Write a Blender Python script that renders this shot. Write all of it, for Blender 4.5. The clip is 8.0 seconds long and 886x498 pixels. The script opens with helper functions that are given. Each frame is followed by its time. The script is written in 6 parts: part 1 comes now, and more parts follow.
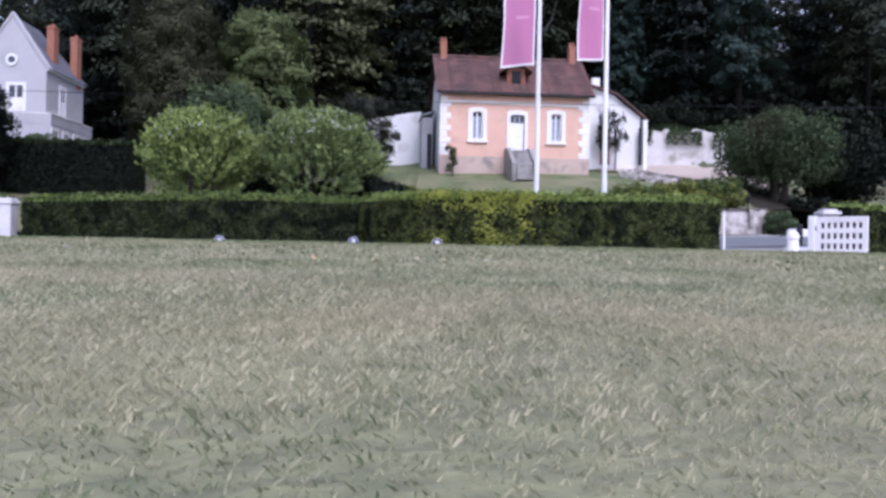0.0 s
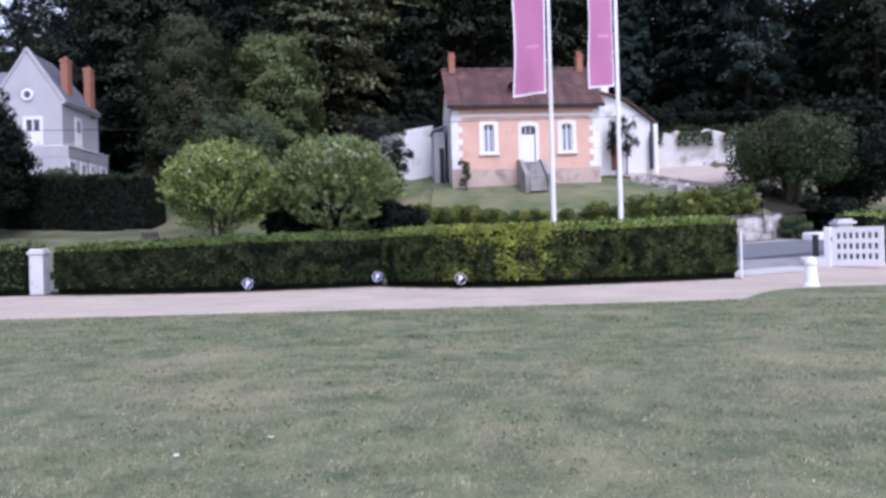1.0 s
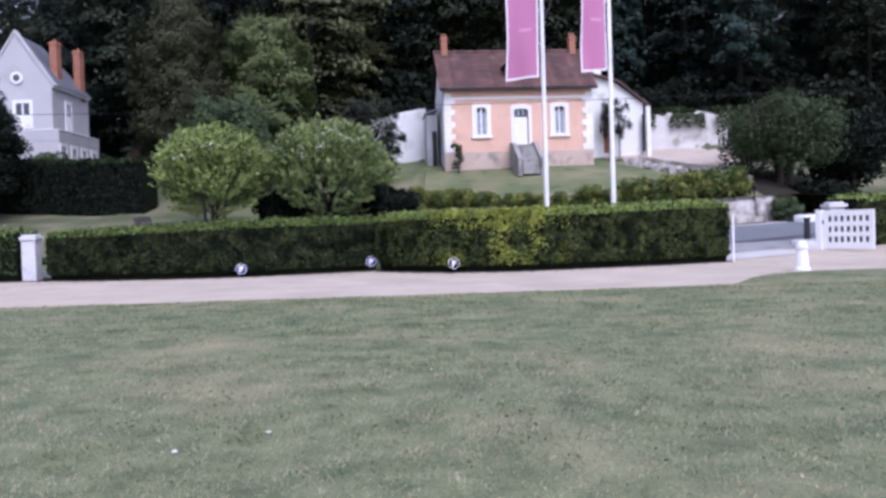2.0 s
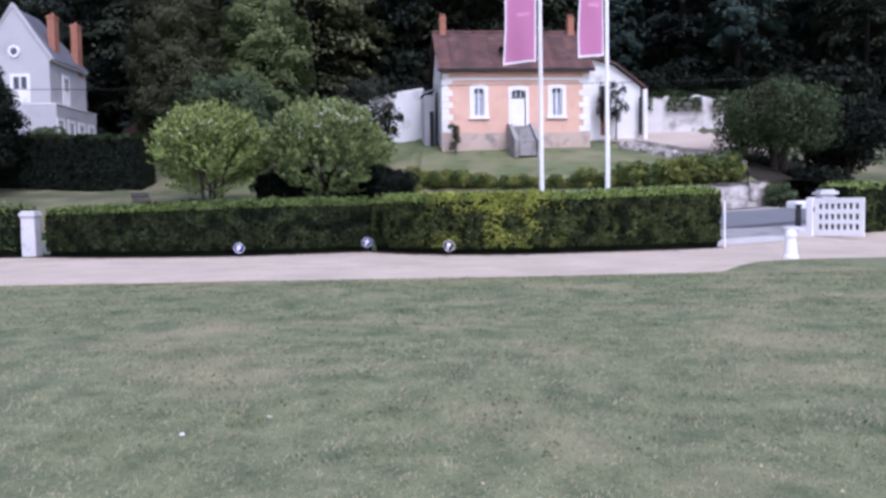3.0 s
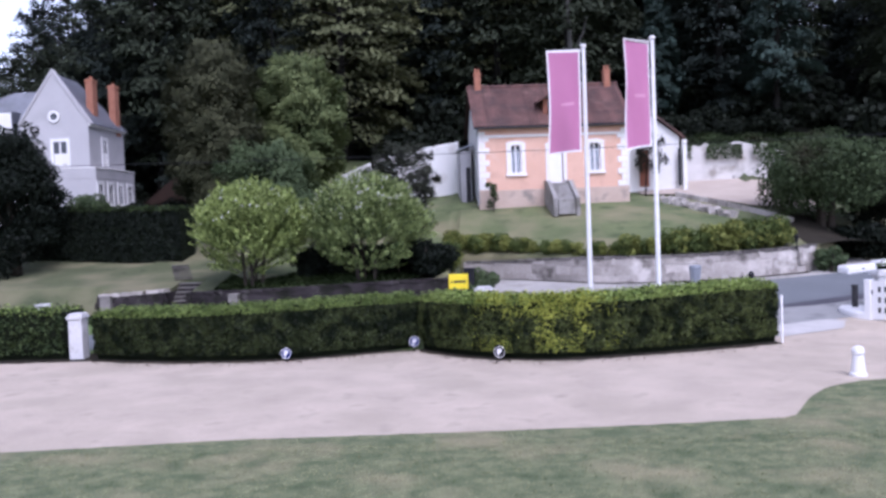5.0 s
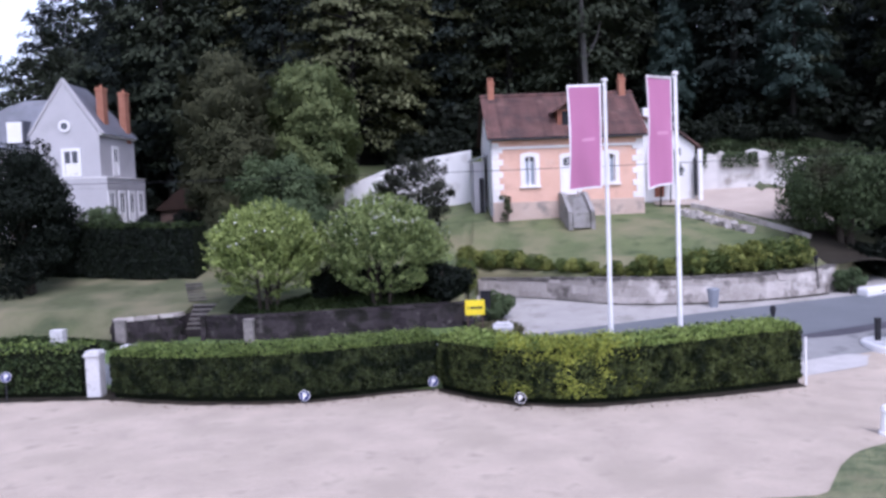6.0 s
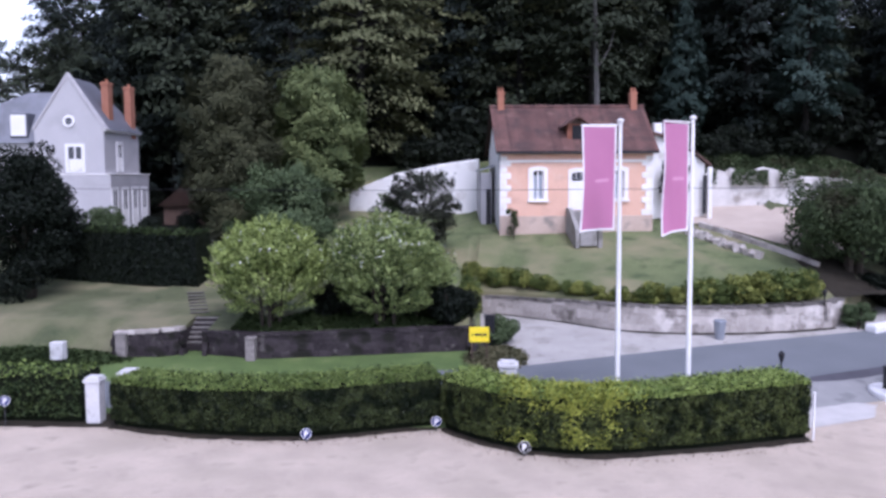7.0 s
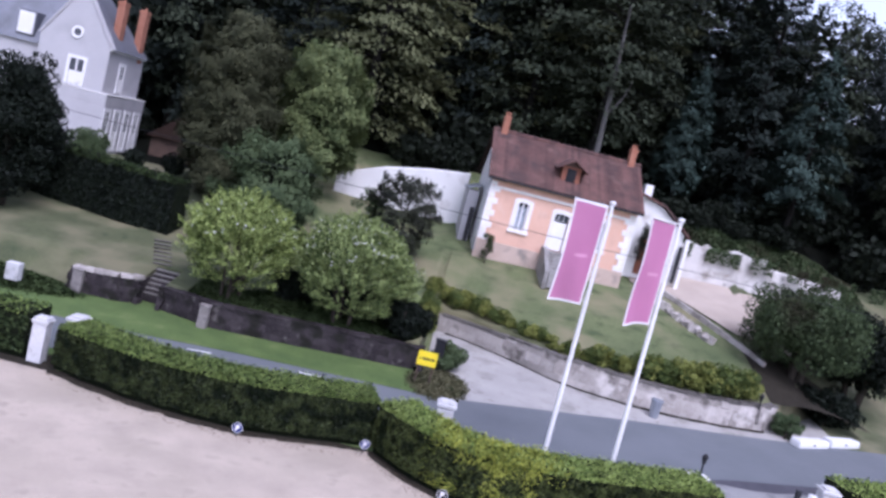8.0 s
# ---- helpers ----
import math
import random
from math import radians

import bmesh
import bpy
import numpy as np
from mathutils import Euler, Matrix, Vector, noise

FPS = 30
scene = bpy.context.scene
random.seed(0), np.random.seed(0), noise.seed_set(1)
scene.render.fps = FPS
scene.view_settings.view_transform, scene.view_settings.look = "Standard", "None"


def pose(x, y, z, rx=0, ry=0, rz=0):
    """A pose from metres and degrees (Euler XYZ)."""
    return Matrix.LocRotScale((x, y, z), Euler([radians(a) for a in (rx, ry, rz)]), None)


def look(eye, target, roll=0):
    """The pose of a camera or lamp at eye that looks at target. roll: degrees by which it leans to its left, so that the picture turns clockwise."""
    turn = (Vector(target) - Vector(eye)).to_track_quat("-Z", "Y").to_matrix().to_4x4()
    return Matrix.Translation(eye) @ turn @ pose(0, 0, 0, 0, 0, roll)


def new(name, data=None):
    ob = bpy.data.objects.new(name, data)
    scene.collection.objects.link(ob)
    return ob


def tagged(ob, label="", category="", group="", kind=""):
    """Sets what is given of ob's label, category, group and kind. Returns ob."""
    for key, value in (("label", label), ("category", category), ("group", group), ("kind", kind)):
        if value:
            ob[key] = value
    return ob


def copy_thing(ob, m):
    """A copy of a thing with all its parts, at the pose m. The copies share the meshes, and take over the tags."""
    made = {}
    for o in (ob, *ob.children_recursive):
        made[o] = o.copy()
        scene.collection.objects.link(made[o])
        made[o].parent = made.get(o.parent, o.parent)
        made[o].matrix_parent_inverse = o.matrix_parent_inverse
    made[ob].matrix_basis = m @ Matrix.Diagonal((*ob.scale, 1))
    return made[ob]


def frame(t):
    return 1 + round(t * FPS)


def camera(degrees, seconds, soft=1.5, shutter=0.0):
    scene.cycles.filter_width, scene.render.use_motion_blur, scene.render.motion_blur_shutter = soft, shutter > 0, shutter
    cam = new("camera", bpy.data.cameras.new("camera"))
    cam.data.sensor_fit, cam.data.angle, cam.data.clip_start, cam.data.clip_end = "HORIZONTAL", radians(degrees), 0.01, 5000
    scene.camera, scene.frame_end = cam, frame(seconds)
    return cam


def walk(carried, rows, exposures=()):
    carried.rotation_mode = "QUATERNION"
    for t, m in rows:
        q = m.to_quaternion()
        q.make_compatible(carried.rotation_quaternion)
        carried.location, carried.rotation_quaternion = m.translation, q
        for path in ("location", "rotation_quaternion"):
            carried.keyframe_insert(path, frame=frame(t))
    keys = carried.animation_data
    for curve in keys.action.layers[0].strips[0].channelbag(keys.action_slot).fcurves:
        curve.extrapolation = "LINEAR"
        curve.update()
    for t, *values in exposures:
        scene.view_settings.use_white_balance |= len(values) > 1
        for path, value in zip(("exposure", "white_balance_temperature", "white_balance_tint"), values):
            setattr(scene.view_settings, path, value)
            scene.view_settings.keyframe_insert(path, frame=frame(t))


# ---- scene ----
# ---------------------------------------------------------------- camera
cam = camera(56.0, 8.0, soft=3.0)
# seconds, place, turn: a small drone lifts off from the lawn and climbs
PATH = [
    (0.0, -0.155, -1.294, -0.051, 90.21, -1.12, -0.13),
    (0.5, -0.237, -1.765, 0.339, 92.53, -1.58, 0.02),
    (1.0, -0.468, -1.830, 1.151, 89.76, 1.56, 0.68),
    (1.5, -0.486, -1.751, 1.242, 89.19, 2.02, 0.31),
    (3.0, -0.445, -2.203, 1.402, 86.93, 0.94, -0.05),
    (3.5, -0.600, -2.021, 1.936, 86.98, 1.45, 0.55),
    (4.0, -0.721, -1.917, 2.612, 87.24, 1.92, 1.12),
    (4.5, -0.822, -1.817, 3.299, 87.89, 2.09, 1.55),
    (6.0, -1.305, -1.300, 5.968, 86.52, 2.23, 2.33),
    (6.5, -1.440, -1.089, 6.871, 85.32, 2.18, 2.57),
    (7.0, -1.523, -0.782, 7.795, 85.11, 0.32, 2.51),
    (7.5, -1.617, -0.571, 8.704, 83.95, -4.91, 1.97),
    (8.0, -1.951, -1.009, 9.737, 83.50, -14.26, 1.77),
]
EXPOSURE, KELVIN, TINT = 1.02, 5550, 27
walk(cam, [(r[0], pose(*r[1:])) for r in PATH], [(t, EXPOSURE, KELVIN, TINT) for t in (0.0, 8.0)])

# ---------------------------------------------------------------- light
world = bpy.data.worlds.new("overcast_sky")
scene.world = world
world.use_nodes = True
wn = world.node_tree.nodes
sky = wn.new("ShaderNodeTexSky")
sky.sky_type = "NISHITA"
sky.sun_disc = False
sky.sun_elevation = radians(53)
sky.sun_rotation = radians(157)
sky.air_density, sky.dust_density, sky.ozone_density = 1.0, 1.5, 1.0
wn["Background"].inputs["Strength"].default_value = 0.13
veil = wn.new("ShaderNodeHueSaturation")      # thin cloud takes most of the blue out
veil.inputs["Saturation"].default_value = 0.4
world.node_tree.links.new(sky.outputs[0], veil.inputs["Color"])
world.node_tree.links.new(veil.outputs[0], wn["Background"].inputs["Color"])

sun_data = bpy.data.lights.new("sun", "SUN")
sun_data.energy = 1.1
sun_data.angle = radians(25)
sun_data.color = (1.0, 0.97, 0.94)
sun_lamp = new("sun", sun_data)
sun_lamp.matrix_world = look((16, -18, 55), (0, 20, 0))

# ---------------------------------------------------------------- materials


def material(name, dark, light, rough=0.8, scale=3.0, fine=40.0, bump=0.3, metal=0.0, island=0.0, piece=0.0, spots=None,
             patches=None, through_light=None, spread=0.25):
    """A surface mixed from two colours at two scales, with relief; island / piece: how far single leaves or pieces differ."""
    m = bpy.data.materials.new(name)
    m.use_nodes = True
    nt = m.node_tree
    n, ln = nt.nodes, nt.links.new
    bsdf = n["Principled BSDF"]
    bsdf.inputs["Roughness"].default_value = rough
    bsdf.inputs["Metallic"].default_value = metal
    if through_light or max(light) < 0.09:      # matt, dull surfaces
        bsdf.inputs["Specular IOR Level"].default_value = 0.12
    geo = n.new("ShaderNodeNewGeometry")
    big, small = n.new("ShaderNodeTexNoise"), n.new("ShaderNodeTexNoise")
    for node, s, d in ((big, scale, 4.0), (small, fine, 3.0)):
        node.inputs["Scale"].default_value, node.inputs["Detail"].default_value = s, d
        ln(geo.outputs["Position"], node.inputs["Vector"])
    add = n.new("ShaderNodeMath")
    add.operation = "ADD"
    half = n.new("ShaderNodeMath")
    half.operation = "MULTIPLY_ADD"
    half.inputs[1].default_value, half.inputs[2].default_value = 0.55, -0.08
    ln(small.outputs[0], half.inputs[0])
    ln(half.outputs[0], add.inputs[0])
    mul = n.new("ShaderNodeMath")
    mul.operation = "MULTIPLY"
    mul.inputs[1].default_value = 0.62
    ln(big.outputs[0], mul.inputs[0])
    ln(mul.outputs[0], add.inputs[1])
    value = add
    for amount, source in ((island, geo.outputs["Random Per Island"]), (piece, None)):
        if amount:
            if source is None:
                source = n.new("ShaderNodeObjectInfo").outputs["Random"]
            ma = n.new("ShaderNodeMath")
            ma.operation = "MULTIPLY_ADD"
            ma.inputs[1].default_value = amount
            ln(source, ma.inputs[0])
            sub = n.new("ShaderNodeMath")
            sub.operation = "SUBTRACT"
            sub.inputs[1].default_value = amount / 2
            ln(value.outputs[0], sub.inputs[0])
            ln(sub.outputs[0], ma.inputs[2])
            value = ma
    ramp = n.new("ShaderNodeValToRGB")
    ramp.color_ramp.elements[0].position, ramp.color_ramp.elements[1].position = 0.5 - spread, 0.5 + spread
    ramp.color_ramp.elements[0].color, ramp.color_ramp.elements[1].color = (*dark, 1), (*light, 1)
    ln(value.outputs[0], ramp.inputs[0])
    colour = ramp.outputs[0]
    for extra in (spots, patches):
        if extra:
            c, s, low, high = extra
            tex = n.new("ShaderNodeTexNoise")
            tex.inputs["Scale"].default_value, tex.inputs["Detail"].default_value = s, 5.0
            ln(geo.outputs["Position"], tex.inputs["Vector"])
            edge = n.new("ShaderNodeMapRange")
            edge.inputs["From Min"].default_value, edge.inputs["From Max"].default_value = low, high
            ln(tex.outputs[0], edge.inputs["Value"])
            mix = n.new("ShaderNodeMix")
            mix.data_type = "RGBA"
            ln(edge.outputs[0], mix.inputs["Factor"])
            ln(colour, mix.inputs["A"])
            mix.inputs["B"].default_value = (*c, 1)
            colour = mix.outputs["Result"]
    ln(colour, bsdf.inputs["Base Color"])
    if bump:
        b = n.new("ShaderNodeBump")
        b.inputs["Strength"].default_value = bump
        b.inputs["Distance"].default_value = 0.02
        ln(small.outputs[0], b.inputs["Height"])
        ln(b.outputs[0], bsdf.inputs["Normal"])
    if through_light:
        tl = n.new("ShaderNodeBsdfTranslucent")
        ln(colour, tl.inputs["Color"])
        ms = n.new("ShaderNodeMixShader")
        ms.inputs[0].default_value = through_light
        ln(bsdf.outputs[0], ms.inputs[1])
        ln(tl.outputs[0], ms.inputs[2])
        ln(ms.outputs[0], n["Material Output"].inputs["Surface"])
    return m


M = {}
M["lawn"] = material("mown_lawn", (0.058, 0.080, 0.035), (0.205, 0.22, 0.114), 0.9, 3.4, 30, 1.0, patches=((0.285, 0.248, 0.15), 0.5, 0.50, 0.78),
                     spots=((0.055, 0.083, 0.035), 1.4, 0.52, 0.74), spread=0.19)
M["slope"] = material("slope_grass", (0.066, 0.090, 0.034), (0.145, 0.165, 0.070), 0.9, 0.4, 9, 0.6, patches=((0.195, 0.180, 0.100), 0.28, 0.47, 0.66), spots=((0.056, 0.080, 0.029), 1.0, 0.52, 0.68))
M["terrace"] = material("terrace_grass", (0.042, 0.054, 0.023), (0.108, 0.118, 0.055), 0.9, 0.9, 14, 0.6, patches=((0.165, 0.152, 0.088), 0.4, 0.45, 0.66), spots=((0.036, 0.052, 0.019), 1.6, 0.56, 0.72))
M["gravel"] = material("pale_gravel", (0.345, 0.29, 0.235), (0.56, 0.47, 0.385), 0.95, 0.8, 38, 0.8, patches=((0.37, 0.315, 0.25), 0.35, 0.48, 0.74), spots=((0.33, 0.28, 0.225), 1.6, 0.56, 0.78))
M["yard"] = material("yard_gravel", (0.36, 0.295, 0.245), (0.50, 0.42, 0.355), 0.95, 0.7, 40, 0.5)
M["drive"] = material("worn_drive", (0.29, 0.275, 0.26), (0.455, 0.43, 0.405), 0.95, 0.7, 40, 0.5, patches=((0.22, 0.21, 0.185), 0.6, 0.52, 0.7), spots=((0.20, 0.185, 0.16), 2.6, 0.60, 0.74))
M["asphalt"] = material("grey_asphalt", (0.1062, 0.1168, 0.1274), (0.1593, 0.1699, 0.1858), 0.85, 0.4, 50, 0.3)
M["verge"] = material("verge_grass", (0.046, 0.084, 0.020), (0.12, 0.175, 0.045), 0.9, 0.8, 14, 0.7, patches=((0.15, 0.18, 0.065), 0.8, 0.58, 0.76))
# dark soil colour; also laid where the ground is dark from shade
M["soil"] = material("dark_soil_and_shade", (0.018, 0.0156, 0.012), (0.042, 0.036, 0.027), 0.95, 2, 30, 0.6)
M["kerb"] = material("pale_concrete", (0.36, 0.345, 0.335), (0.52, 0.50, 0.49), 0.85, 1.5, 40, 0.3)
M["blade"] = material("grass_blade", (0.20, 0.23, 0.125), (0.60, 0.55, 0.375), 0.7, 4.5, 24, 0, island=0.3, through_light=0.5, patches=((0.56, 0.49, 0.34), 1.3, 0.46, 0.74), spots=((0.15, 0.185, 0.085), 2.4, 0.50, 0.68), spread=0.20)
M["blade_green"] = material("green_grass_blade", (0.13, 0.17, 0.082), (0.45, 0.455, 0.27), 0.7, 3.4, 20, 0, island=0.4, through_light=0.5, patches=((0.53, 0.465, 0.30), 0.5, 0.50, 0.78), spots=((0.115, 0.168, 0.072), 1.4, 0.52, 0.74), spread=0.23)
M["weed"] = material("lawn_weed_leaf", (0.065, 0.09, 0.04), (0.16, 0.18, 0.09), 0.7, 1.5, 20, 0, island=0.5, through_light=0.2)
M["clippings"] = material("dead_leaf", (0.03, 0.022, 0.014), (0.12, 0.085, 0.05), 0.9, 2, 30, 0, island=0.5)
M["dry_leaf"] = material("dry_leaf", (0.22, 0.14, 0.06), (0.50, 0.42, 0.25), 0.8, 2, 30, 0, island=0.5)
M["pale_leaf"] = material("pale_dry_leaf", (0.55, 0.52, 0.45), (0.72, 0.70, 0.62), 0.8, 2, 30, 0)
# dark patches in the leaf colour stand for shaded hollows in the hedge face
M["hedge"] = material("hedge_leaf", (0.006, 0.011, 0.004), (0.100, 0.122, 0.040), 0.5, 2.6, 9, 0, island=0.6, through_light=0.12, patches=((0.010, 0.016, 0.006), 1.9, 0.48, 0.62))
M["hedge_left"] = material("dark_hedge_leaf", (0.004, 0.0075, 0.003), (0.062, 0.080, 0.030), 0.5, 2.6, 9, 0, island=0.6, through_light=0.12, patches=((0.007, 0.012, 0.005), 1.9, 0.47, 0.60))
# top leaves lighter than the sides: skylight on the hedge tops put into the colour
M["hedge_top"] = material("sky_lit_hedge_leaf", (0.11, 0.175, 0.04), (0.40, 0.50, 0.15), 0.55, 1.2, 9, 0, island=0.4, through_light=0.2)
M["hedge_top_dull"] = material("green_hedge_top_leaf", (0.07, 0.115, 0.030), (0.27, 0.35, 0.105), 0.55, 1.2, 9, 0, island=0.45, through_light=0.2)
M["hedge_gold"] = material("golden_hedge_leaf", (0.09, 0.12, 0.022), (0.46, 0.49, 0.095), 0.55, 1.6, 9, 0, island=0.5, through_light=0.2)
# near-black, for the shade inside the hedge
M["hedge_core"] = material("hedge_inside_shade", (0.004, 0.006, 0.003), (0.010, 0.014, 0.006), 0.95, 3, 12, 0.8)
M["bright_leaf"] = material("bright_green_leaf", (0.036, 0.060, 0.016), (0.42, 0.51, 0.165), 0.55, 0.8, 6, 0, island=0.5, through_light=0.10)
M["cool_leaf"] = material("cool_green_leaf", (0.030, 0.052, 0.017), (0.36, 0.44, 0.165), 0.55, 0.8, 6, 0, island=0.5, through_light=0.10)
M["flower"] = material("white_blossom", (0.55, 0.55, 0.5), (0.8, 0.8, 0.78), 0.7, 2, 20, 0)
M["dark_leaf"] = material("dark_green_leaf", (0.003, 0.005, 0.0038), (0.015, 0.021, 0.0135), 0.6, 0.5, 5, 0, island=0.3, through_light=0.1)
M["ivy"] = material("dark_cover_leaf", (0.016, 0.028, 0.010), (0.060, 0.085, 0.031), 0.6, 0.8, 6, 0, island=0.4, through_light=0.1)
M["conifer"] = material("conifer_spray", (0.028, 0.033, 0.017), (0.084, 0.088, 0.046), 0.65, 0.55, 2, 0, island=0.15, through_light=0.12)
M["purple_leaf"] = material("purple_green_leaf", (0.016, 0.020, 0.014), (0.056, 0.060, 0.042), 0.6, 0.5, 5, 0, island=0.3, through_light=0.1)
M["mid_leaf"] = material("mid_green_leaf", (0.034, 0.056, 0.026), (0.125, 0.165, 0.080), 0.6, 0.5, 4, 0, island=0.25, through_light=0.2)
M["light_leaf"] = material("light_green_leaf", (0.046, 0.070, 0.028), (0.215, 0.255, 0.105), 0.6, 0.45, 4, 0, island=0.25, through_light=0.2)
M["forest_leaf"] = material("forest_leaf", (0.020, 0.027, 0.017), (0.060, 0.073, 0.045), 0.65, 0.2, 1.2, 0, island=0.06, through_light=0.06)
M["forest_blue"] = material("forest_leaf_bluish", (0.009, 0.0135, 0.0115), (0.032, 0.043, 0.036), 0.65, 0.2, 1.2, 0, island=0.06, through_light=0.06)
M["teal_leaf"] = material("blue_green_conifer_spray", (0.018, 0.030, 0.026), (0.070, 0.105, 0.088), 0.65, 0.3, 1.5, 0, island=0.12, through_light=0.08)
M["forest_light"] = material("forest_leaf_lighter", (0.050, 0.060, 0.028), (0.195, 0.205, 0.105), 0.65, 0.2, 1.2, 0, island=0.12, through_light=0.15)
# undergrowth and floor near-black: the canopy's shade is put into their colours
M["undergrowth"] = material("shaded_undergrowth_leaf", (0.00315, 0.0048, 0.00312), (0.02205, 0.0288, 0.01872), 0.65, 0.4, 3, 0, island=0.4, through_light=0.06)
M["shaded_forest_floor"] = material("shaded_forest_floor", (0.0018, 0.00225, 0.00135), (0.0045, 0.0054, 0.00315), 0.95, 0.5, 6, 0.5)
M["vine"] = material("yellowing_shrub_leaf", (0.050, 0.072, 0.020), (0.30, 0.32, 0.085), 0.6, 0.9, 5, 0, island=0.4, through_light=0.2)
M["shrub_leaf"] = material("green_shrub_leaf", (0.030, 0.052, 0.016), (0.15, 0.19, 0.055), 0.6, 0.9, 5, 0, island=0.35, through_light=0.2)
M["bush_leaf"] = material("dark_bush_leaf", (0.016, 0.026, 0.012), (0.090, 0.125, 0.056), 0.6, 0.5, 4, 0, island=0.25, through_light=0.1, patches=((0.035, 0.030, 0.018), 0.35, 0.55, 0.70))
M["weed_patch"] = material("trodden_weeds", (0.040, 0.050, 0.022), (0.16, 0.145, 0.085), 0.8, 0.9, 8, 0, island=0.4, through_light=0.1)
M["bark"] = material("bark", (0.024, 0.02, 0.016), (0.072, 0.06, 0.048), 0.9, 3, 25, 0.8)
M["forest_bark"] = material("forest_bark", (0.0072, 0.0066, 0.006), (0.018, 0.0168, 0.015), 0.9, 3, 25, 0.8)
M["pale_bark"] = material("pale_bark", (0.06, 0.058, 0.055), (0.11, 0.105, 0.10), 0.9, 3, 25, 0.8)
M["white"] = material("white_paint", (0.70, 0.69, 0.70), (0.82, 0.81, 0.82), 0.5, 2, 30, 0.1)
M["white_stone"] = material("white_dressed_stone", (0.703, 0.6745, 0.6555), (0.817, 0.7885, 0.7695), 0.8, 2, 30, 0.3, piece=0.3)
M["white_render"] = material("white_render", (0.68, 0.665, 0.655), (0.80, 0.785, 0.775), 0.9, 0.8, 20, 0.3, patches=((0.52, 0.49, 0.46), 0.9, 0.58, 0.75))
M["stained_render"] = material("stained_render", (0.46, 0.44, 0.42), (0.66, 0.63, 0.61), 0.9, 0.9, 16, 0.4, patches=((0.30, 0.27, 0.24), 0.8, 0.52, 0.68), spots=((0.20, 0.19, 0.17), 1.7, 0.62, 0.74))
M["net_curtain"] = material("net_curtain", (0.36, 0.42, 0.50), (0.50, 0.56, 0.64), 0.9, 4, 60, 0)
M["orange"] = material("orange_render", (0.62, 0.375, 0.275), (0.72, 0.465, 0.36), 0.9, 0.8, 18, 0.25, patches=((0.57, 0.35, 0.265), 1.2, 0.55, 0.75), spots=((0.68, 0.48, 0.39), 0.7, 0.60, 0.75))
M["plinth"] = material("weathered_plinth", (0.42, 0.32, 0.26), (0.56, 0.44, 0.37), 0.9, 1.2, 18, 0.4, patches=((0.28, 0.24, 0.21), 1.4, 0.52, 0.7))
M["tile"] = material("brown_roof_tile", (0.062, 0.031, 0.028), (0.150, 0.074, 0.062), 0.85, 1.3, 14, 0.4, piece=0.10, island=0.35, patches=((0.060, 0.036, 0.034), 0.9, 0.50, 0.70), spots=((0.15, 0.085, 0.070), 1.6, 0.58, 0.72))
M["roof_base"] = material("roof_boards", (0.022, 0.014, 0.011), (0.040, 0.025, 0.020), 0.9, 2, 10, 0.3)
M["slate"] = material("grey_slate", (0.085, 0.09, 0.11), (0.16, 0.165, 0.195), 0.6, 0.8, 12, 0.3, piece=0.4)
M["slate_pale"] = material("pale_slate", (0.13, 0.137, 0.162), (0.215, 0.222, 0.255), 0.7, 0.8, 12, 0.3, patches=((0.12, 0.125, 0.14), 0.7, 0.5, 0.7))
M["brick"] = material("chimney_brick", (0.26, 0.105, 0.065), (0.38, 0.17, 0.11), 0.9, 3, 25, 0.5)
M["grey_render"] = material("grey_render", (0.395, 0.383, 0.402), (0.485, 0.472, 0.49), 0.9, 0.7, 18, 0.25, patches=((0.36, 0.35, 0.365), 0.5, 0.52, 0.75))
M["glass"] = material("window_glass", (0.02, 0.022, 0.028), (0.10, 0.11, 0.13), 0.05, 1, 3, 0)
M["dark_metal"] = material("dark_metal", (0.02, 0.02, 0.022), (0.05, 0.05, 0.055), 0.5, 5, 30, 0.1)
M["zinc"] = material("zinc_sheet", (0.22, 0.24, 0.28), (0.32, 0.34, 0.38), 0.5, 2, 20, 0.1, metal=0.4)
M["stone_pale"] = material("pale_wall_stone", (0.25, 0.225, 0.205), (0.50, 0.455, 0.425), 0.95, 1.3, 14, 0.6, piece=0.42, patches=((0.135, 0.12, 0.108), 1.3, 0.55, 0.68), spots=((0.58, 0.54, 0.51), 1.1, 0.57, 0.68))
M["pier_stone"] = material("weathered_pier_stone", (0.13, 0.115, 0.108), (0.34, 0.31, 0.295), 0.95, 1.8, 14, 0.6, patches=((0.075, 0.066, 0.062), 1.8, 0.50, 0.66))
# dirty coping, darkened further for the shadow line under the shrubs
M["stone_cope"] = material("dirty_shaded_coping_stone", (0.065, 0.059, 0.054), (0.19, 0.173, 0.16), 0.95, 1.2, 14, 0.6, piece=0.3)
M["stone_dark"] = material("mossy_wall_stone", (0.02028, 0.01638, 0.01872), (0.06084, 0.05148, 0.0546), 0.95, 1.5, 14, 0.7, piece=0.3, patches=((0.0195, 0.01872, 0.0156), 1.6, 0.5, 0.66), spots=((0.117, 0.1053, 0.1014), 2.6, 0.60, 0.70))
M["mortar"] = material("wall_mortar", (0.20, 0.18, 0.165), (0.34, 0.31, 0.285), 0.95, 2, 20, 0.5)
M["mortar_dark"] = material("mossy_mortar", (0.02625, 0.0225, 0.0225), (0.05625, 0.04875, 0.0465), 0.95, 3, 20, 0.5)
M["flag"] = material("mauve_flag_cloth", (0.52, 0.205, 0.365), (0.60, 0.26, 0.43), 0.7, 0.8, 60, 0.1, through_light=0.25)
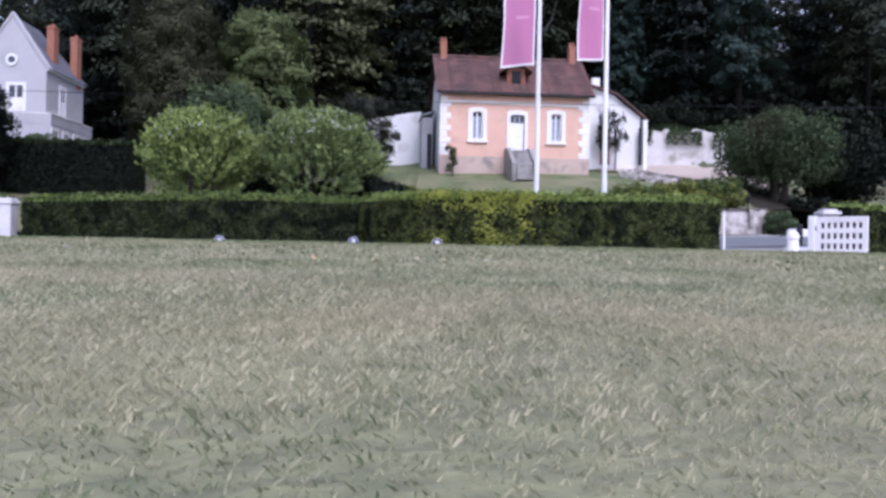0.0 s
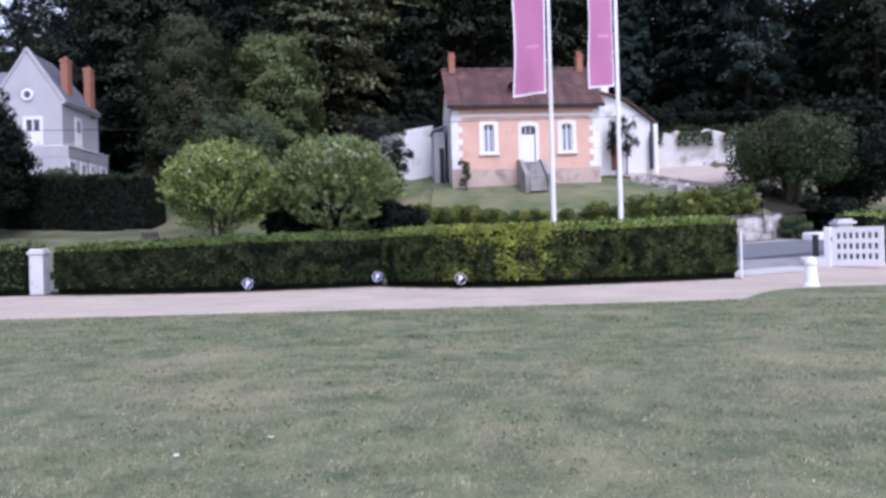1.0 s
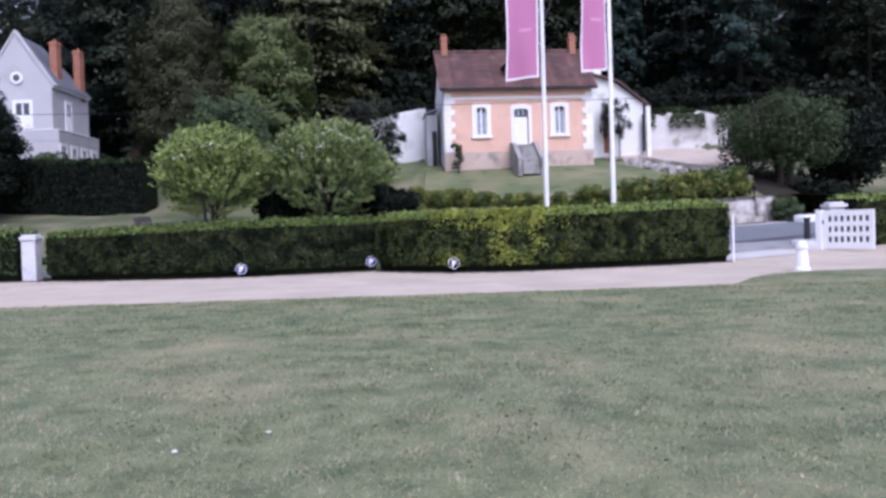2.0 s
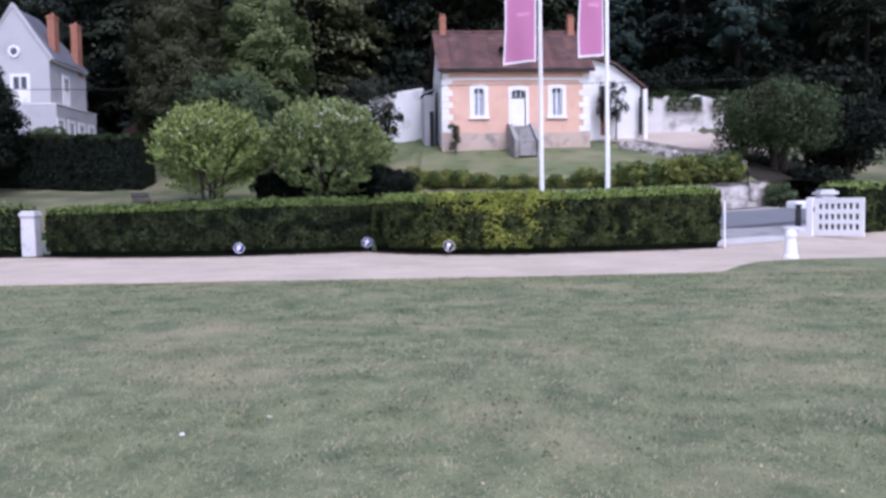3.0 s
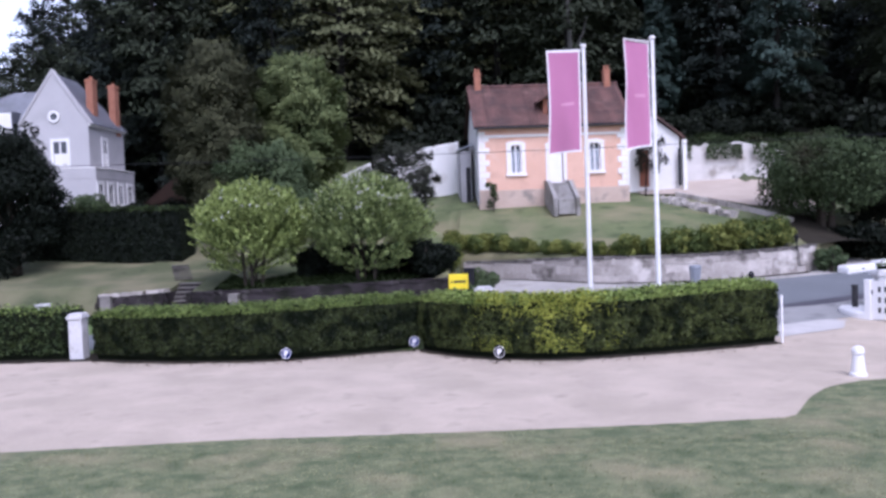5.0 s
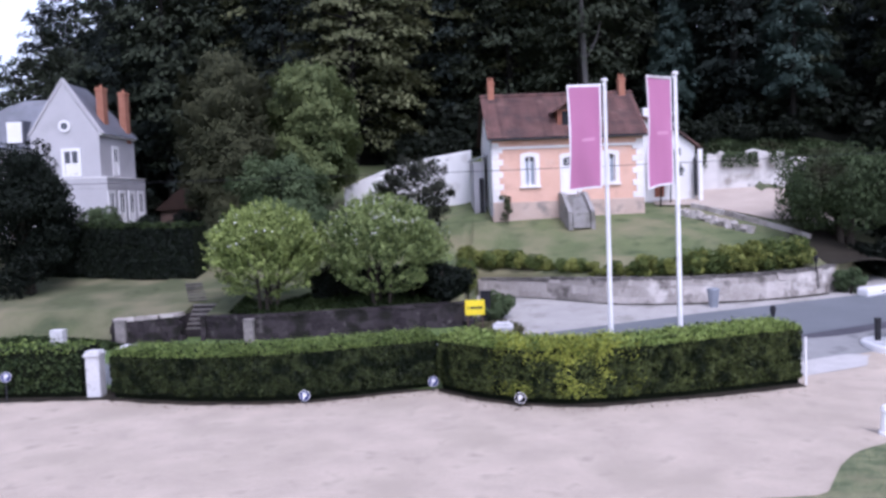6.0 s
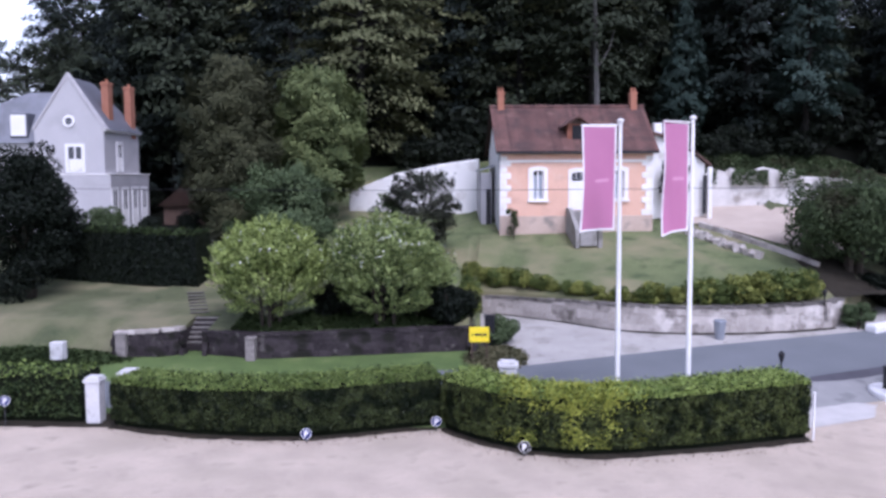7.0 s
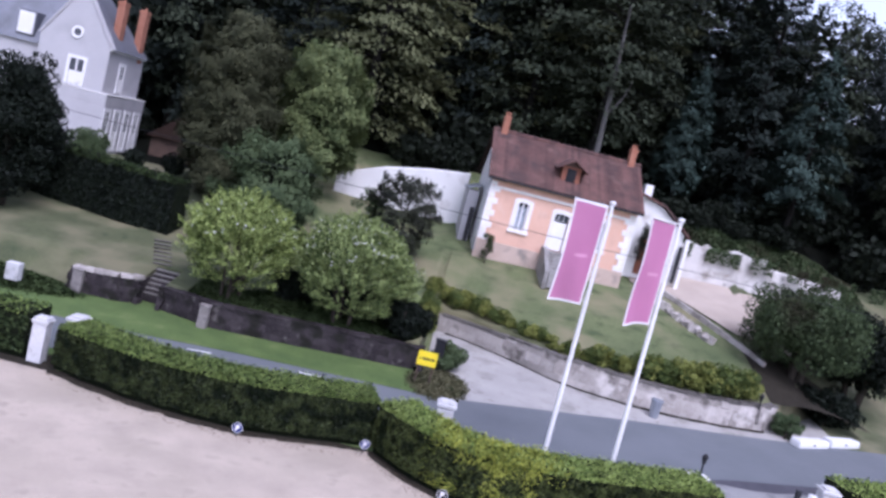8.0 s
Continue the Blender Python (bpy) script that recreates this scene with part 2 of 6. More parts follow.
M["flag_edge"] = material("white_flag_cloth", (0.72, 0.68, 0.72), (0.80, 0.77, 0.80), 0.7, 0.8, 60, 0.1)
M["flag_mark"] = material("pale_flag_print", (0.60, 0.27, 0.43), (0.66, 0.33, 0.49), 0.7, 0.8, 60, 0.1)
M["blue"] = material("blue_enamel", (0.008, 0.016, 0.10), (0.014, 0.028, 0.15), 0.6, 3, 30, 0)
M["black"] = material("black_paint", (0.012, 0.012, 0.014), (0.025, 0.025, 0.03), 0.5, 3, 30, 0)
M["yellow"] = material("yellow_panel", (0.78, 0.60, 0.01), (0.86, 0.68, 0.02), 0.5, 2, 30, 0)
M["wood"] = material("brown_door_wood", (0.16, 0.055, 0.03), (0.26, 0.09, 0.05), 0.7, 2, 20, 0.3)
M["timber"] = material("dark_timber", (0.05, 0.03, 0.025), (0.11, 0.07, 0.05), 0.8, 2, 20, 0.3)
M["old_step"] = material("old_mossy_step", (0.085, 0.078, 0.072), (0.20, 0.185, 0.17), 0.95, 2, 18, 0.5)
M["pillar_stone"] = material("grey_white_pillar_stone", (0.46, 0.45, 0.46), (0.64, 0.63, 0.645), 0.85, 3, 25, 0.4, piece=0.25, patches=((0.36, 0.35, 0.35), 3.0, 0.55, 0.72))
M["apron"] = material("worn_apron", (0.20, 0.20, 0.205), (0.31, 0.305, 0.30), 0.9, 0.8, 40, 0.4, patches=((0.15, 0.15, 0.155), 1.2, 0.55, 0.7))
M["drain"] = material("dark_drain_asphalt", (0.045, 0.043, 0.055), (0.085, 0.082, 0.10), 0.8, 1.5, 30, 0.4)
M["step"] = material("worn_step_stone", (0.20, 0.188, 0.18), (0.36, 0.343, 0.33), 0.95, 2, 18, 0.5, patches=((0.15, 0.142, 0.125), 1.6, 0.5, 0.7))

# ---------------------------------------------------------------- mesh helpers


def part(name, bm, mat, parent=None, label=""):
    """Links a bmesh (or mesh) as one object, under a parent if one is given."""
    if isinstance(bm, bmesh.types.BMesh):
        bmesh.ops.recalc_face_normals(bm, faces=bm.faces)
        me = bpy.data.meshes.new(name)
        bm.to_mesh(me)
        bm.free()
    else:
        me = bm
    if not me.materials:
        me.materials.append(mat)
    ob = new(name, me)
    if parent is not None:
        ob.parent = parent
    if label:
        ob["label"] = label
    return ob


def thing(name, m, label, category, group="", kind=""):
    ob = new(name)
    ob.empty_display_size = 0.2
    ob.matrix_basis = m
    return tagged(ob, label, category, group, kind)


def box(bm, x0, y0, z0, x1, y1, z1, bevel=0.0):
    geo = bmesh.ops.create_cube(bm, size=1.0)
    bmesh.ops.transform(bm, verts=geo["verts"],
                        matrix=Matrix.Translation(((x0 + x1) / 2, (y0 + y1) / 2, (z0 + z1) / 2)) @ Matrix.Diagonal((x1 - x0, y1 - y0, z1 - z0, 1)))
    if bevel:
        edges = list({e for v in geo["verts"] for e in v.link_edges})
        bmesh.ops.bevel(bm, geom=edges, offset=bevel, segments=2, affect="EDGES", profile=0.6)
    return bm


def boxed(x0, y0, z0, x1, y1, z1, bevel=0.0):
    return box(bmesh.new(), x0, y0, z0, x1, y1, z1, bevel)


def tube(bm, points, radii, sides=8, cap=True):
    """A tapering tube through points."""
    rings = []
    for i, p in enumerate(points):
        p = Vector(p)
        a, b = Vector(points[max(i - 1, 0)]), Vector(points[min(i + 1, len(points) - 1)])
        q = (b - a).to_track_quat("Z", "Y")
        rings.append([bm.verts.new(p + q @ Vector((math.cos(k * math.tau / sides) * radii[i], math.sin(k * math.tau / sides) * radii[i], 0))) for k in range(sides)])
    for r0, r1 in zip(rings, rings[1:]):
        for k in range(sides):
            bm.faces.new((r0[k], r0[(k + 1) % sides], r1[(k + 1) % sides], r1[k]))
    if cap:
        bm.faces.new(rings[0][::-1])
        bm.faces.new(rings[-1])
    return bm


def lathe(bm, profile, sides=20):
    """A turned form from (radius, height) steps."""
    return tube(bm, [(0, 0, h) for r, h in profile], [r for r, h in profile], sides)


def prism(bm, outline, y0, y1):
    """A form with an outline in x and z, from y0 to y1."""
    a = [bm.verts.new((x, y0, z)) for x, z in outline]
    b = [bm.verts.new((x, y1, z)) for x, z in outline]
    bm.faces.new(a)
    bm.faces.new(b[::-1])
    for i in range(len(a)):
        j = (i + 1) % len(a)
        bm.faces.new((a[j], a[i], b[i], b[j]))
    return bm


def leaf_mesh(name, centres, radii, count, size, seed, flat=0.0, shell=0.55, shape=1.6, lift=0.0):
    """Many small folded leaves or sprays round the clumps given, thickest at their skins. One mesh of loose leaves."""
    g = np.random.default_rng(seed)
    centres, radii = np.asarray(centres, float), np.asarray(radii, float)
    area = (radii[:, 0] * radii[:, 1] + radii[:, 0] * radii[:, 2] + radii[:, 1] * radii[:, 2])
    which = g.choice(len(centres), count, p=area / area.sum())
    d = g.normal(size=(count, 3))
    d /= np.linalg.norm(d, axis=1, keepdims=True)
    r = shell + (1.06 - shell) * g.random((count, 1)) ** 0.5
    p = centres[which] + d * radii[which] * r
    nrm = d + g.normal(size=(count, 3)) * 0.55 + np.array([0, 0, lift])
    nrm[:, 2] += flat
    nrm /= np.linalg.norm(nrm, axis=1, keepdims=True)
    return leaf_faces(name, p, nrm, size, g, shape)


def leaf_faces(name, p, nrm, size, g, shape=1.6, along=None):
    count = len(p)
    t = np.cross(nrm, g.normal(size=(count, 3))) if along is None else along - nrm * np.sum(along * nrm, 1, keepdims=True)
    t /= np.linalg.norm(t, axis=1, keepdims=True) + 1e-9
    b = np.cross(nrm, t)
    s = size * (0.6 + 0.8 * g.random((count, 1)))
    bend = nrm * s * 0.25
    v = np.stack([p - t * s * shape / 2 - bend, p - b * s / 2 + bend * 0.3, p + t * s * shape / 2 - bend, p + b * s / 2 + bend * 0.3], 1).reshape(-1, 3)
    me = bpy.data.meshes.new(name)
    n = count * 4
    me.vertices.add(n)
    me.vertices.foreach_set("co", v.astype(np.float32).ravel())
    me.loops.add(n)
    me.loops.foreach_set("vertex_index", np.arange(n, dtype=np.int32))
    me.polygons.add(count)
    me.polygons.foreach_set("loop_start", np.arange(0, n, 4, dtype=np.int32))
    me.update(calc_edges=True)
    return me


def knots(v, xs, ys):
    return float(np.interp(v, xs, ys))


def smooth(a, b, v):
    t = min(max((v - a) / (b - a), 0.0), 1.0)  # b may lie below a
    return t * t * (3 - 2 * t)


# ---------------------------------------------------------------- the lie of the land
WALL_X = (-80, -40, -18, -17.1, -15.2, -14.42, -14.40, -13.30, -13.28, -12.2, -11.6, -10.6, -7, -2.0, -1.6, -0.6, 0.1, 1.2, 2.6, 3.6, 4.6, 6.2, 7.9, 10.0, 12.4, 14.2, 15.4, 18, 24, 80)
WALL_Y = (36, 34.8, 34.2, 33.8, 33.9, 34.3, 36.3, 36.3, 34.3, 33.9, 33.7, 33.4, 33.7, 34.3, 41.6, 41.3, 41.0, 40.2, 39.2, 38.3, 37.5, 36.9, 36.5, 36.4, 36.6, 37.0, 38.0, 40.7, 44, 50)


def wall_line(x):
    """How far ahead the retaining walls or banks stand."""
    return knots(x, WALL_X, WALL_Y)


FLAT = -0.12        # level of the gravel drive


def low(x, y):
    """Height of the flat below the walls: lawn, drive and road."""
    return FLAT * smooth(34.0, 26.0, y) + max(y - 25.5, 0.0) * (0.058 + 0.0022 * min(max(x, -14), 14))


def lawn_z(x, y):
    """The lawn swells a little between the take-off and the gravel."""
    return knots(y, (-40, -2, 3, 8, 11, 13.2, 14.6), (-0.16, -0.16, -0.095, -0.01, 0.025, -0.02, FLAT + 0.02))


def high(x, y):
    """Height of the terraces and the wooded hill above the walls."""
    left = knots(y, (33, 41, 46, 53, 60, 72, 95, 200), (1.1, 2.4, 4.1, 5.6, 7.4, 15, 34, 70))
    w = wall_line(max(x, -1.0))
    right = knots(y, (w, 46, 48, 53, 60, 72, 95, 200), (low(x, w) + 1.1, 4.3, 4.75, 5.8, 7.8, 15, 34, 70))
    flat = smooth(-17.5, -20.5, x)
    left = left * (1 - flat) + flat * knots(y, (33, 41, 46, 61, 66, 95, 200), (1.1, 2.4, 4.2, 4.6, 7.5, 34, 70))
    t = smooth(-3.2, -1.4, x)
    z = left * (1 - t) + right * t
    far = smooth(16, 24, x)
    z = z * (1 - far) + knots(y, (38, 44, 52, 60, 75, 95, 130, 200), (0.9, 1.6, 4.5, 7.8, 14, 24, 29, 32)) * far
    z += smooth(8.5, 11, x) * (1 - smooth(22, 28, x)) * knots(y, (54.0, 55.5, 57.5, 62, 72), (0, 1.6, 2.0, 1.0, 0))
    west = smooth(-25, -34, x) if y > 56 else 0.0
    return z * (1 - west) + knots(y, (56, 60, 72, 95, 200), (5.9, 6.6, 8.0, 9.5, 11)) * west


def land(x, y):
    return low(x, y) if y < wall_line(x) else high(x, y)


def bank(x):
    """Run of the bank: walls stand steep, banks lean back."""
    return 0.06 if -17.2 < x < 17 else 1.3


def sheet(name, xs, near, far, rows, height, lift=0.0):
    """A sheet over the land between two lines near(x) and far(x)."""
    bm = bmesh.new()
    grid = []
    for x in xs:
        a, b = near(x), far(x)
        grid.append([bm.verts.new((x, a + (b - a) * k / rows, height(x, a + (b - a) * k / rows) + lift)) for k in range(rows + 1)])
    for c0, c1 in zip(grid, grid[1:]):
        for k in range(rows):
            bm.faces.new((c0[k], c1[k], c1[k + 1], c0[k + 1]))
    for f in bm.faces:
        f.smooth = True
    return bm


def ground_sheet():
    """One sheet from behind the take-off to the hill's crest, with a step at the retaining walls."""
    bm = bmesh.new()
    xs = sorted({*np.arange(-30, 30.1, 0.75).round(2).tolist(), *np.arange(-400, -29, 20.0).tolist(), *np.arange(40, 401, 20.0).tolist(), *[w for w in WALL_X if abs(w) < 30]})
    before = [-400, -150, -60, -20, -8, 0, 8, 14, 20, 25.5, 28, 30, 31.5]
    after = [0.02, 0.06, 0.12, 0.2, 0.3, 0.42, 0.55, 0.65, 0.69, 0.73, 0.8, 0.88, 1.0]
    cols = []
    for x in xs:
        w, r = wall_line(x), bank(x)
        col = [(x, y, low(x, y) - (0.06 if y < 20 else 0)) for y in before] + [(x, w, low(x, w))]
        start = w + r
        ys = [start] + [start + (62 - start) * k for k in after] + [66, 72, 80, 88, 95, 130, 200, 400]
        col += [(x, y, high(x, y) + 0.06 * noise.noise((x * 0.5, y * 0.5, 0))) for y in ys]
        cols.append([bm.verts.new(c) for c in col])
    for c0, c1 in zip(cols, cols[1:]):
        for k in range(len(c0) - 1):
            f = bm.faces.new((c0[k], c1[k], c1[k + 1], c0[k + 1]))
            f.smooth = k != len(before)
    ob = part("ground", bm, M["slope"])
    ob.data.materials.append(M["shaded_forest_floor"])
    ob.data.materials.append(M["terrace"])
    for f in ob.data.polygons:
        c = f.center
        # near-black floor in the wood and beside the villa, painted for shade
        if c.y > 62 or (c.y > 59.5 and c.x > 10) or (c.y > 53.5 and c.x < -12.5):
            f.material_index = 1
        # darker terrace grass; under the flowering trees it also takes in their shade
        elif c.x > 8 and c.y > 53.3 or c.x > 15.2 and c.y > 36 or c.x < -11.5 and c.y > 30 or c.x < -2.4 and 30 < c.y < 37:
            f.material_index = 2
    return tagged(ob, "rough green grass rising in terraces to a wooded hill", "ground", kind="structure")


ground_sheet()

# lawn, gravel, road: sheets a little above the ground
LAWN_X = (-60, -9.7, -5.9, -2.2, 0.5, 3.4, 5.3, 5.6, 6.1, 6.6, 7.1, 8.2, 9.4, 12, 40)
LAWN_Y = (11.0, 13.75, 14.3, 14.4, 14.5, 14.7, 14.9, 15.4, 16.3, 17.0, 17.6, 18.2, 18.3, 18.4, 18.6)


def lawn_edge(x):
    return knots(x, LAWN_X, LAWN_Y) + 0.05 * noise.noise((x * 2.3, 0, 4))


fine_x = sorted({*np.arange(-30, 30.1, 0.3).round(2).tolist(), -60, -45, 45, 60})
lawn = part("lawn", sheet("lawn", fine_x, lambda x: -40, lawn_edge, 60, lawn_z, 0.018), M["lawn"])
tagged(lawn, "short green mown lawn with dry straw-coloured patches", "lawn", kind="structure")
gravel = part("gravel_drive", sheet("gravel", fine_x, lambda x: lawn_edge(x) - 0.1, lambda x: 25.0 + 1.7 * smooth(7.9, 8.3, x) + max(x - 8.3, 0) * 0.36, 12, low, 0.008), M["gravel"])
tagged(gravel, "pale pinkish gravel drive between lawn and hedge", "gravel drive", kind="structure")


def road_far(x):
    return knots(x, (-60, -16, -12, -9, -5, -1, 2, 8, 14, 22, 60), (30.0, 30.1, 30.5, 30.9, 31.2, 31.4, 32.4, 34.3, 35.8, 38.5, 50))


def road_near(x):
    return knots(x, (-60, -14, -2, 4, 8, 11, 14.5, 22, 60), (26.9, 26.9, 27.2, 27.7, 28.9, 30.2, 31.4, 34.2, 45))


apron = part("apron", sheet("apron", [x for x in fine_x if 7.8 <= x <= 20], lambda x: 26.5 + 0.35 * (x - 8.5), road_near, 3, low, 0.02), M["apron"])
tagged(apron, "light grey worn apron between gate and lane", "apron", kind="structure")
road = part("road", sheet("road", fine_x, road_near, road_far, 5, low, 0.012), M["asphalt"])
tagged(road, "blue-grey asphalt lane curving past the hedge", "road", kind="structure")
for x in (-14.9, -10.6, -6.3):
    dash = part("road_dash", sheet("road_dash", [x + 0.3 * q for q in range(4)], lambda a: road_far(a) - 0.62, lambda a: road_far(a) - 0.50, 1, low, 0.018), M["white"])
    tagged(dash, "short worn white dash painted on the lane", "road marking", kind="structure")
verge = part("verge", sheet("verge", [x for x in fine_x if x < -1.2], lambda x: road_far(x) + 0.02, lambda x: wall_line(x) - 0.02 if x < -1.9 else 33.2, 5, low, 0.02), M["verge"])
tagged(verge, "bright green grass verge along the lane", "grass verge", kind="structure")
back_verge = part("verge", sheet("verge", [x for x in fine_x if x < 8.0], lambda x: 25.05, road_near, 3, low, 0.016), M["verge"])
tagged(back_verge, "bright green grass strip behind the hedge", "grass verge", kind="structure")
drive = part("driveway", sheet("driveway", [x for x in fine_x if -1.75 < x < 18.5], lambda x: road_far(x) - 0.05, lambda x: wall_line(x) - 0.02, 8, low, 0.008), M["drive"])
tagged(drive, "light worn gravel driveway below the stone wall", "driveway", kind="structure")

# ---------------------------------------------------------------- the orange cottage


def arch_outline(u0, u1, z0, z1, rise, steps=8):
    """A window outline with a flat segmental head."""
    pts = [(u0, z0), (u1, z0), (u1, z1 - rise)]
    for k in range(1, steps):
        a = k / steps
        pts.append((u1 + (u0 - u1) * a, z1 - rise + rise * math.sin(math.pi * a) ** 0.7))
    return pts + [(u0, z1 - rise)]


def frame_prism(bm, outer, inner, y0, y1):
    """A surround between two outlines of equal length."""
    rings = [[bm.verts.new((x, y, z)) for x, z in o] for o, y in ((outer, y0), (inner, y0), (inner, y1), (outer, y1))]
    n = len(outer)
    for a, b in ((0, 1), (1, 2), (2, 3), (3, 0)):
        for i in range(n):
            j = (i + 1) % n
            bm.faces.new((rings[a][i], rings[a][j], rings[b][j], rings[b][i]))
    return bm


def wall_with_holes(bm, u0, u1, z0, z1, holes, y0, y1):
    """A wall from y0 to y1 in one piece, with rectangular openings (a, b, c, d) in u and z through it."""
    us = sorted({u0, u1, *[h[0] for h in holes], *[h[1] for h in holes]})
    zs = sorted({z0, z1, *[h[2] for h in holes], *[h[3] for h in holes]})
    v = {(i, j, k): bm.verts.new((u, y, z)) for i, u in enumerate(us) for j, z in enumerate(zs) for k, y in enumerate((y0, y1))}

    def solid(i, j):
        if not (0 <= i < len(us) - 1 and 0 <= j < len(zs) - 1):
            return False
        u, z = (us[i] + us[i + 1]) / 2, (zs[j] + zs[j + 1]) / 2
        return not any(h[0] < u < h[1] and h[2] < z < h[3] for h in holes)
    for i in range(len(us) - 1):
        for j in range(len(zs) - 1):
            if not solid(i, j):
                continue
            for k in (0, 1):
                bm.faces.new([v[i, j, k], v[i + 1, j, k], v[i + 1, j + 1, k], v[i, j + 1, k]])
            for di, dj, a, b in ((-1, 0, (i, j), (i, j + 1)), (1, 0, (i + 1, j), (i + 1, j + 1)), (0, -1, (i, j), (i + 1, j)), (0, 1, (i, j + 1), (i + 1, j + 1))):
                if not solid(i + di, j + dj):
                    bm.faces.new([v[(*a, 0)], v[(*b, 0)], v[(*b, 1)], v[(*a, 1)]])
    bmesh.ops.delete(bm, geom=[q for q in bm.verts if not q.link_faces], context="VERTS")
    return bm


CW, CD, CE = 8.8, 6.0, 4.3      # cottage: width, depth, height of the eaves


def cottage():
    house = thing("cottage", pose(-0.36, 47.0, 4.85, 0, 0, 5.2), "orange rendered cottage with white quoins and a brown tiled roof", "house")
    wins = [(1.86, 2.50), (6.52, 7.16)]
    wz = (1.72, 3.30)
    door_u = (4.12, 4.96)
    holes = [(a, b, *wz) for a, b in wins] + [(*door_u, 1.05, 3.25)]
    part("front_wall", wall_with_holes(bmesh.new(), 0.02, CW - 0.02, 0.72, CE, holes, 0.0, 0.4), M["orange"], house, "orange rendered front wall")
    part("plinth", boxed(-0.04, -0.05, -0.9, CW + 0.04, 0.4, 0.72, 0.02), M["plinth"], house, "stained pinkish stone plinth")
    for u, nm in ((0.0, "side_wall"), (CW - 0.4, "side_wall")):
        bm = bmesh.new()
        prism(bm, [(u, -0.6), (u + 0.4, -0.6), (u + 0.4, CE), (u, CE)], 0.402, CD)
        # gable above the eaves
        v = [bm.verts.new((uu, y, z)) for uu in (u, u + 0.4) for y, z in ((0.0, CE), (CD, CE), (CD, CE + 0.32), (CD / 2, CE + 2.72), (0.0, CE + 0.32))]
        bm.faces.new(v[:5])
        bm.faces.new(v[5:][::-1])
        for i in range(5):
            bm.faces.new((v[i], v[(i + 1) % 5], v[5 + (i + 1) % 5], v[5 + i]))
        part(nm, bm, M["white_render"], house, "white rendered gable wall")
    part("back_wall", boxed(0.4, CD - 0.4, -0.6, CW - 0.4, CD, CE), M["white_render"], house)
    part("string_course", boxed(0.3, -0.07, 3.78, CW - 0.3, 0.0, 3.93, 0.015), M["white_stone"], house, "white stone string course")
    part("cornice", boxed(0.0, -0.10, CE - 0.14, CW, 0.0, CE + 0.02, 0.03), M["orange"], house)
    part("gutter", boxed(-0.25, -0.50, CE - 0.04, CW + 0.25, -0.38, CE + 0.08, 0.03), M["dark_metal"], house, "dark metal gutter")
    part("downpipe", tube(bmesh.new(), [(-0.06, -0.12, 0.0), (-0.06, -0.12, 3.9), (-0.06, -0.4, 4.25)], [0.045] * 3), M["zinc"], house)
    # quoins, long and short by turns
    for side in (0, 1):
        for k in range(10):
            z = 0.74 + k * 0.353
            long = 0.62 if k % 2 == 0 else 0.40
            a, b = (-0.04, long) if side == 0 else (CW - long, CW + 0.04)
            part("quoin", boxed(a, -0.055, z + 0.008, b, 0.25, z + 0.345, 0.02), M["white_stone"], house)
    # windows
    for a, b in wins:
        w = part("window", frame_prism(bmesh.new(), arch_outline(a - 0.24, b + 0.24, wz[0] - 0.06, wz[1] + 0.27, 0.12), arch_outline(a, b, wz[0], wz[1] + 0.02, 0.10), -0.06, 0.03),
                 M["white_stone"], house, "white stone window surround")
        part("sill", boxed(a - 0.3, -0.14, wz[0] - 0.2, b + 0.3, 0.05, wz[0] - 0.062, 0.015), M["white_stone"], w)
        part("pane", boxed(a, 0.17, wz[0], b, 0.19, wz[1]), M["glass"], w, "blue-grey window glass")
        # pale sheet added before the pane, painted like sky reflected in the glass
        part("net_curtain", boxed(a + 0.02, 0.158, wz[0] + 0.02, b - 0.02, 0.166, wz[0] + 1.35), M["net_curtain"], w, "pale blue-white sheet for the sky's reflection in the glass")
        bm = bmesh.new()
        for u in (a + 0.035, (a + b) / 2, b - 0.035):
            box(bm, u - 0.045, 0.08, wz[0], u + 0.045, 0.155, wz[1])
        part("casement", bm, M["white"], w)
        for k in range(1, 4):
            z = wz[0] + (wz[1] - wz[0]) * k / 4
            part("glazing_bar", boxed(a + 0.07, 0.12, z - 0.014, b - 0.07, 0.154, z + 0.014), M["white"], w)
        # scrolled iron guard in front of each leaf
        for u in (a + 0.18, b - 0.18):
            bm = bmesh.new()
            for k in range(9):
                z = wz[0] + 0.1 + k * 0.165
                tube(bm, [(u - 0.07, 0.05, z), (u + 0.05, 0.05, z + 0.05), (u - 0.05, 0.05, z + 0.11), (u + 0.07, 0.05, z + 0.16)], [0.009] * 4, 5)
            part("iron_guard", bm, M["dark_metal"], w)
    # door
    a, b = door_u
    d = part("door", boxed(a + 0.03, 0.10, 1.06, b - 0.03, 0.17, 2.72, 0.01), M["white"], house, "white painted front door")
    part("surround", frame_prism(bmesh.new(), arch_outline(a - 0.2, b + 0.2, 1.05, 3.48, 0.12), arch_outline(a, b, 1.05, 3.22, 0.10), -0.06, 0.03), M["white_stone"], d)
    part("fanlight", boxed(a, 0.13, 2.78, b, 0.15, 3.25), M["glass"], d, "dark arched fanlight")
    for u in (a + 0.28, a + 0.56):
        part("fanlight_bar", boxed(u - 0.015, 0.09, 2.8, u + 0.015, 0.13, 3.2), M["white"], d)
    for z0, z1 in ((1.2, 1.75), (1.9, 2.6)):
        part("door_panel", boxed(a + 0.14, 0.085, z0, b - 0.14, 0.105, z1, 0.008), M["white"], d)
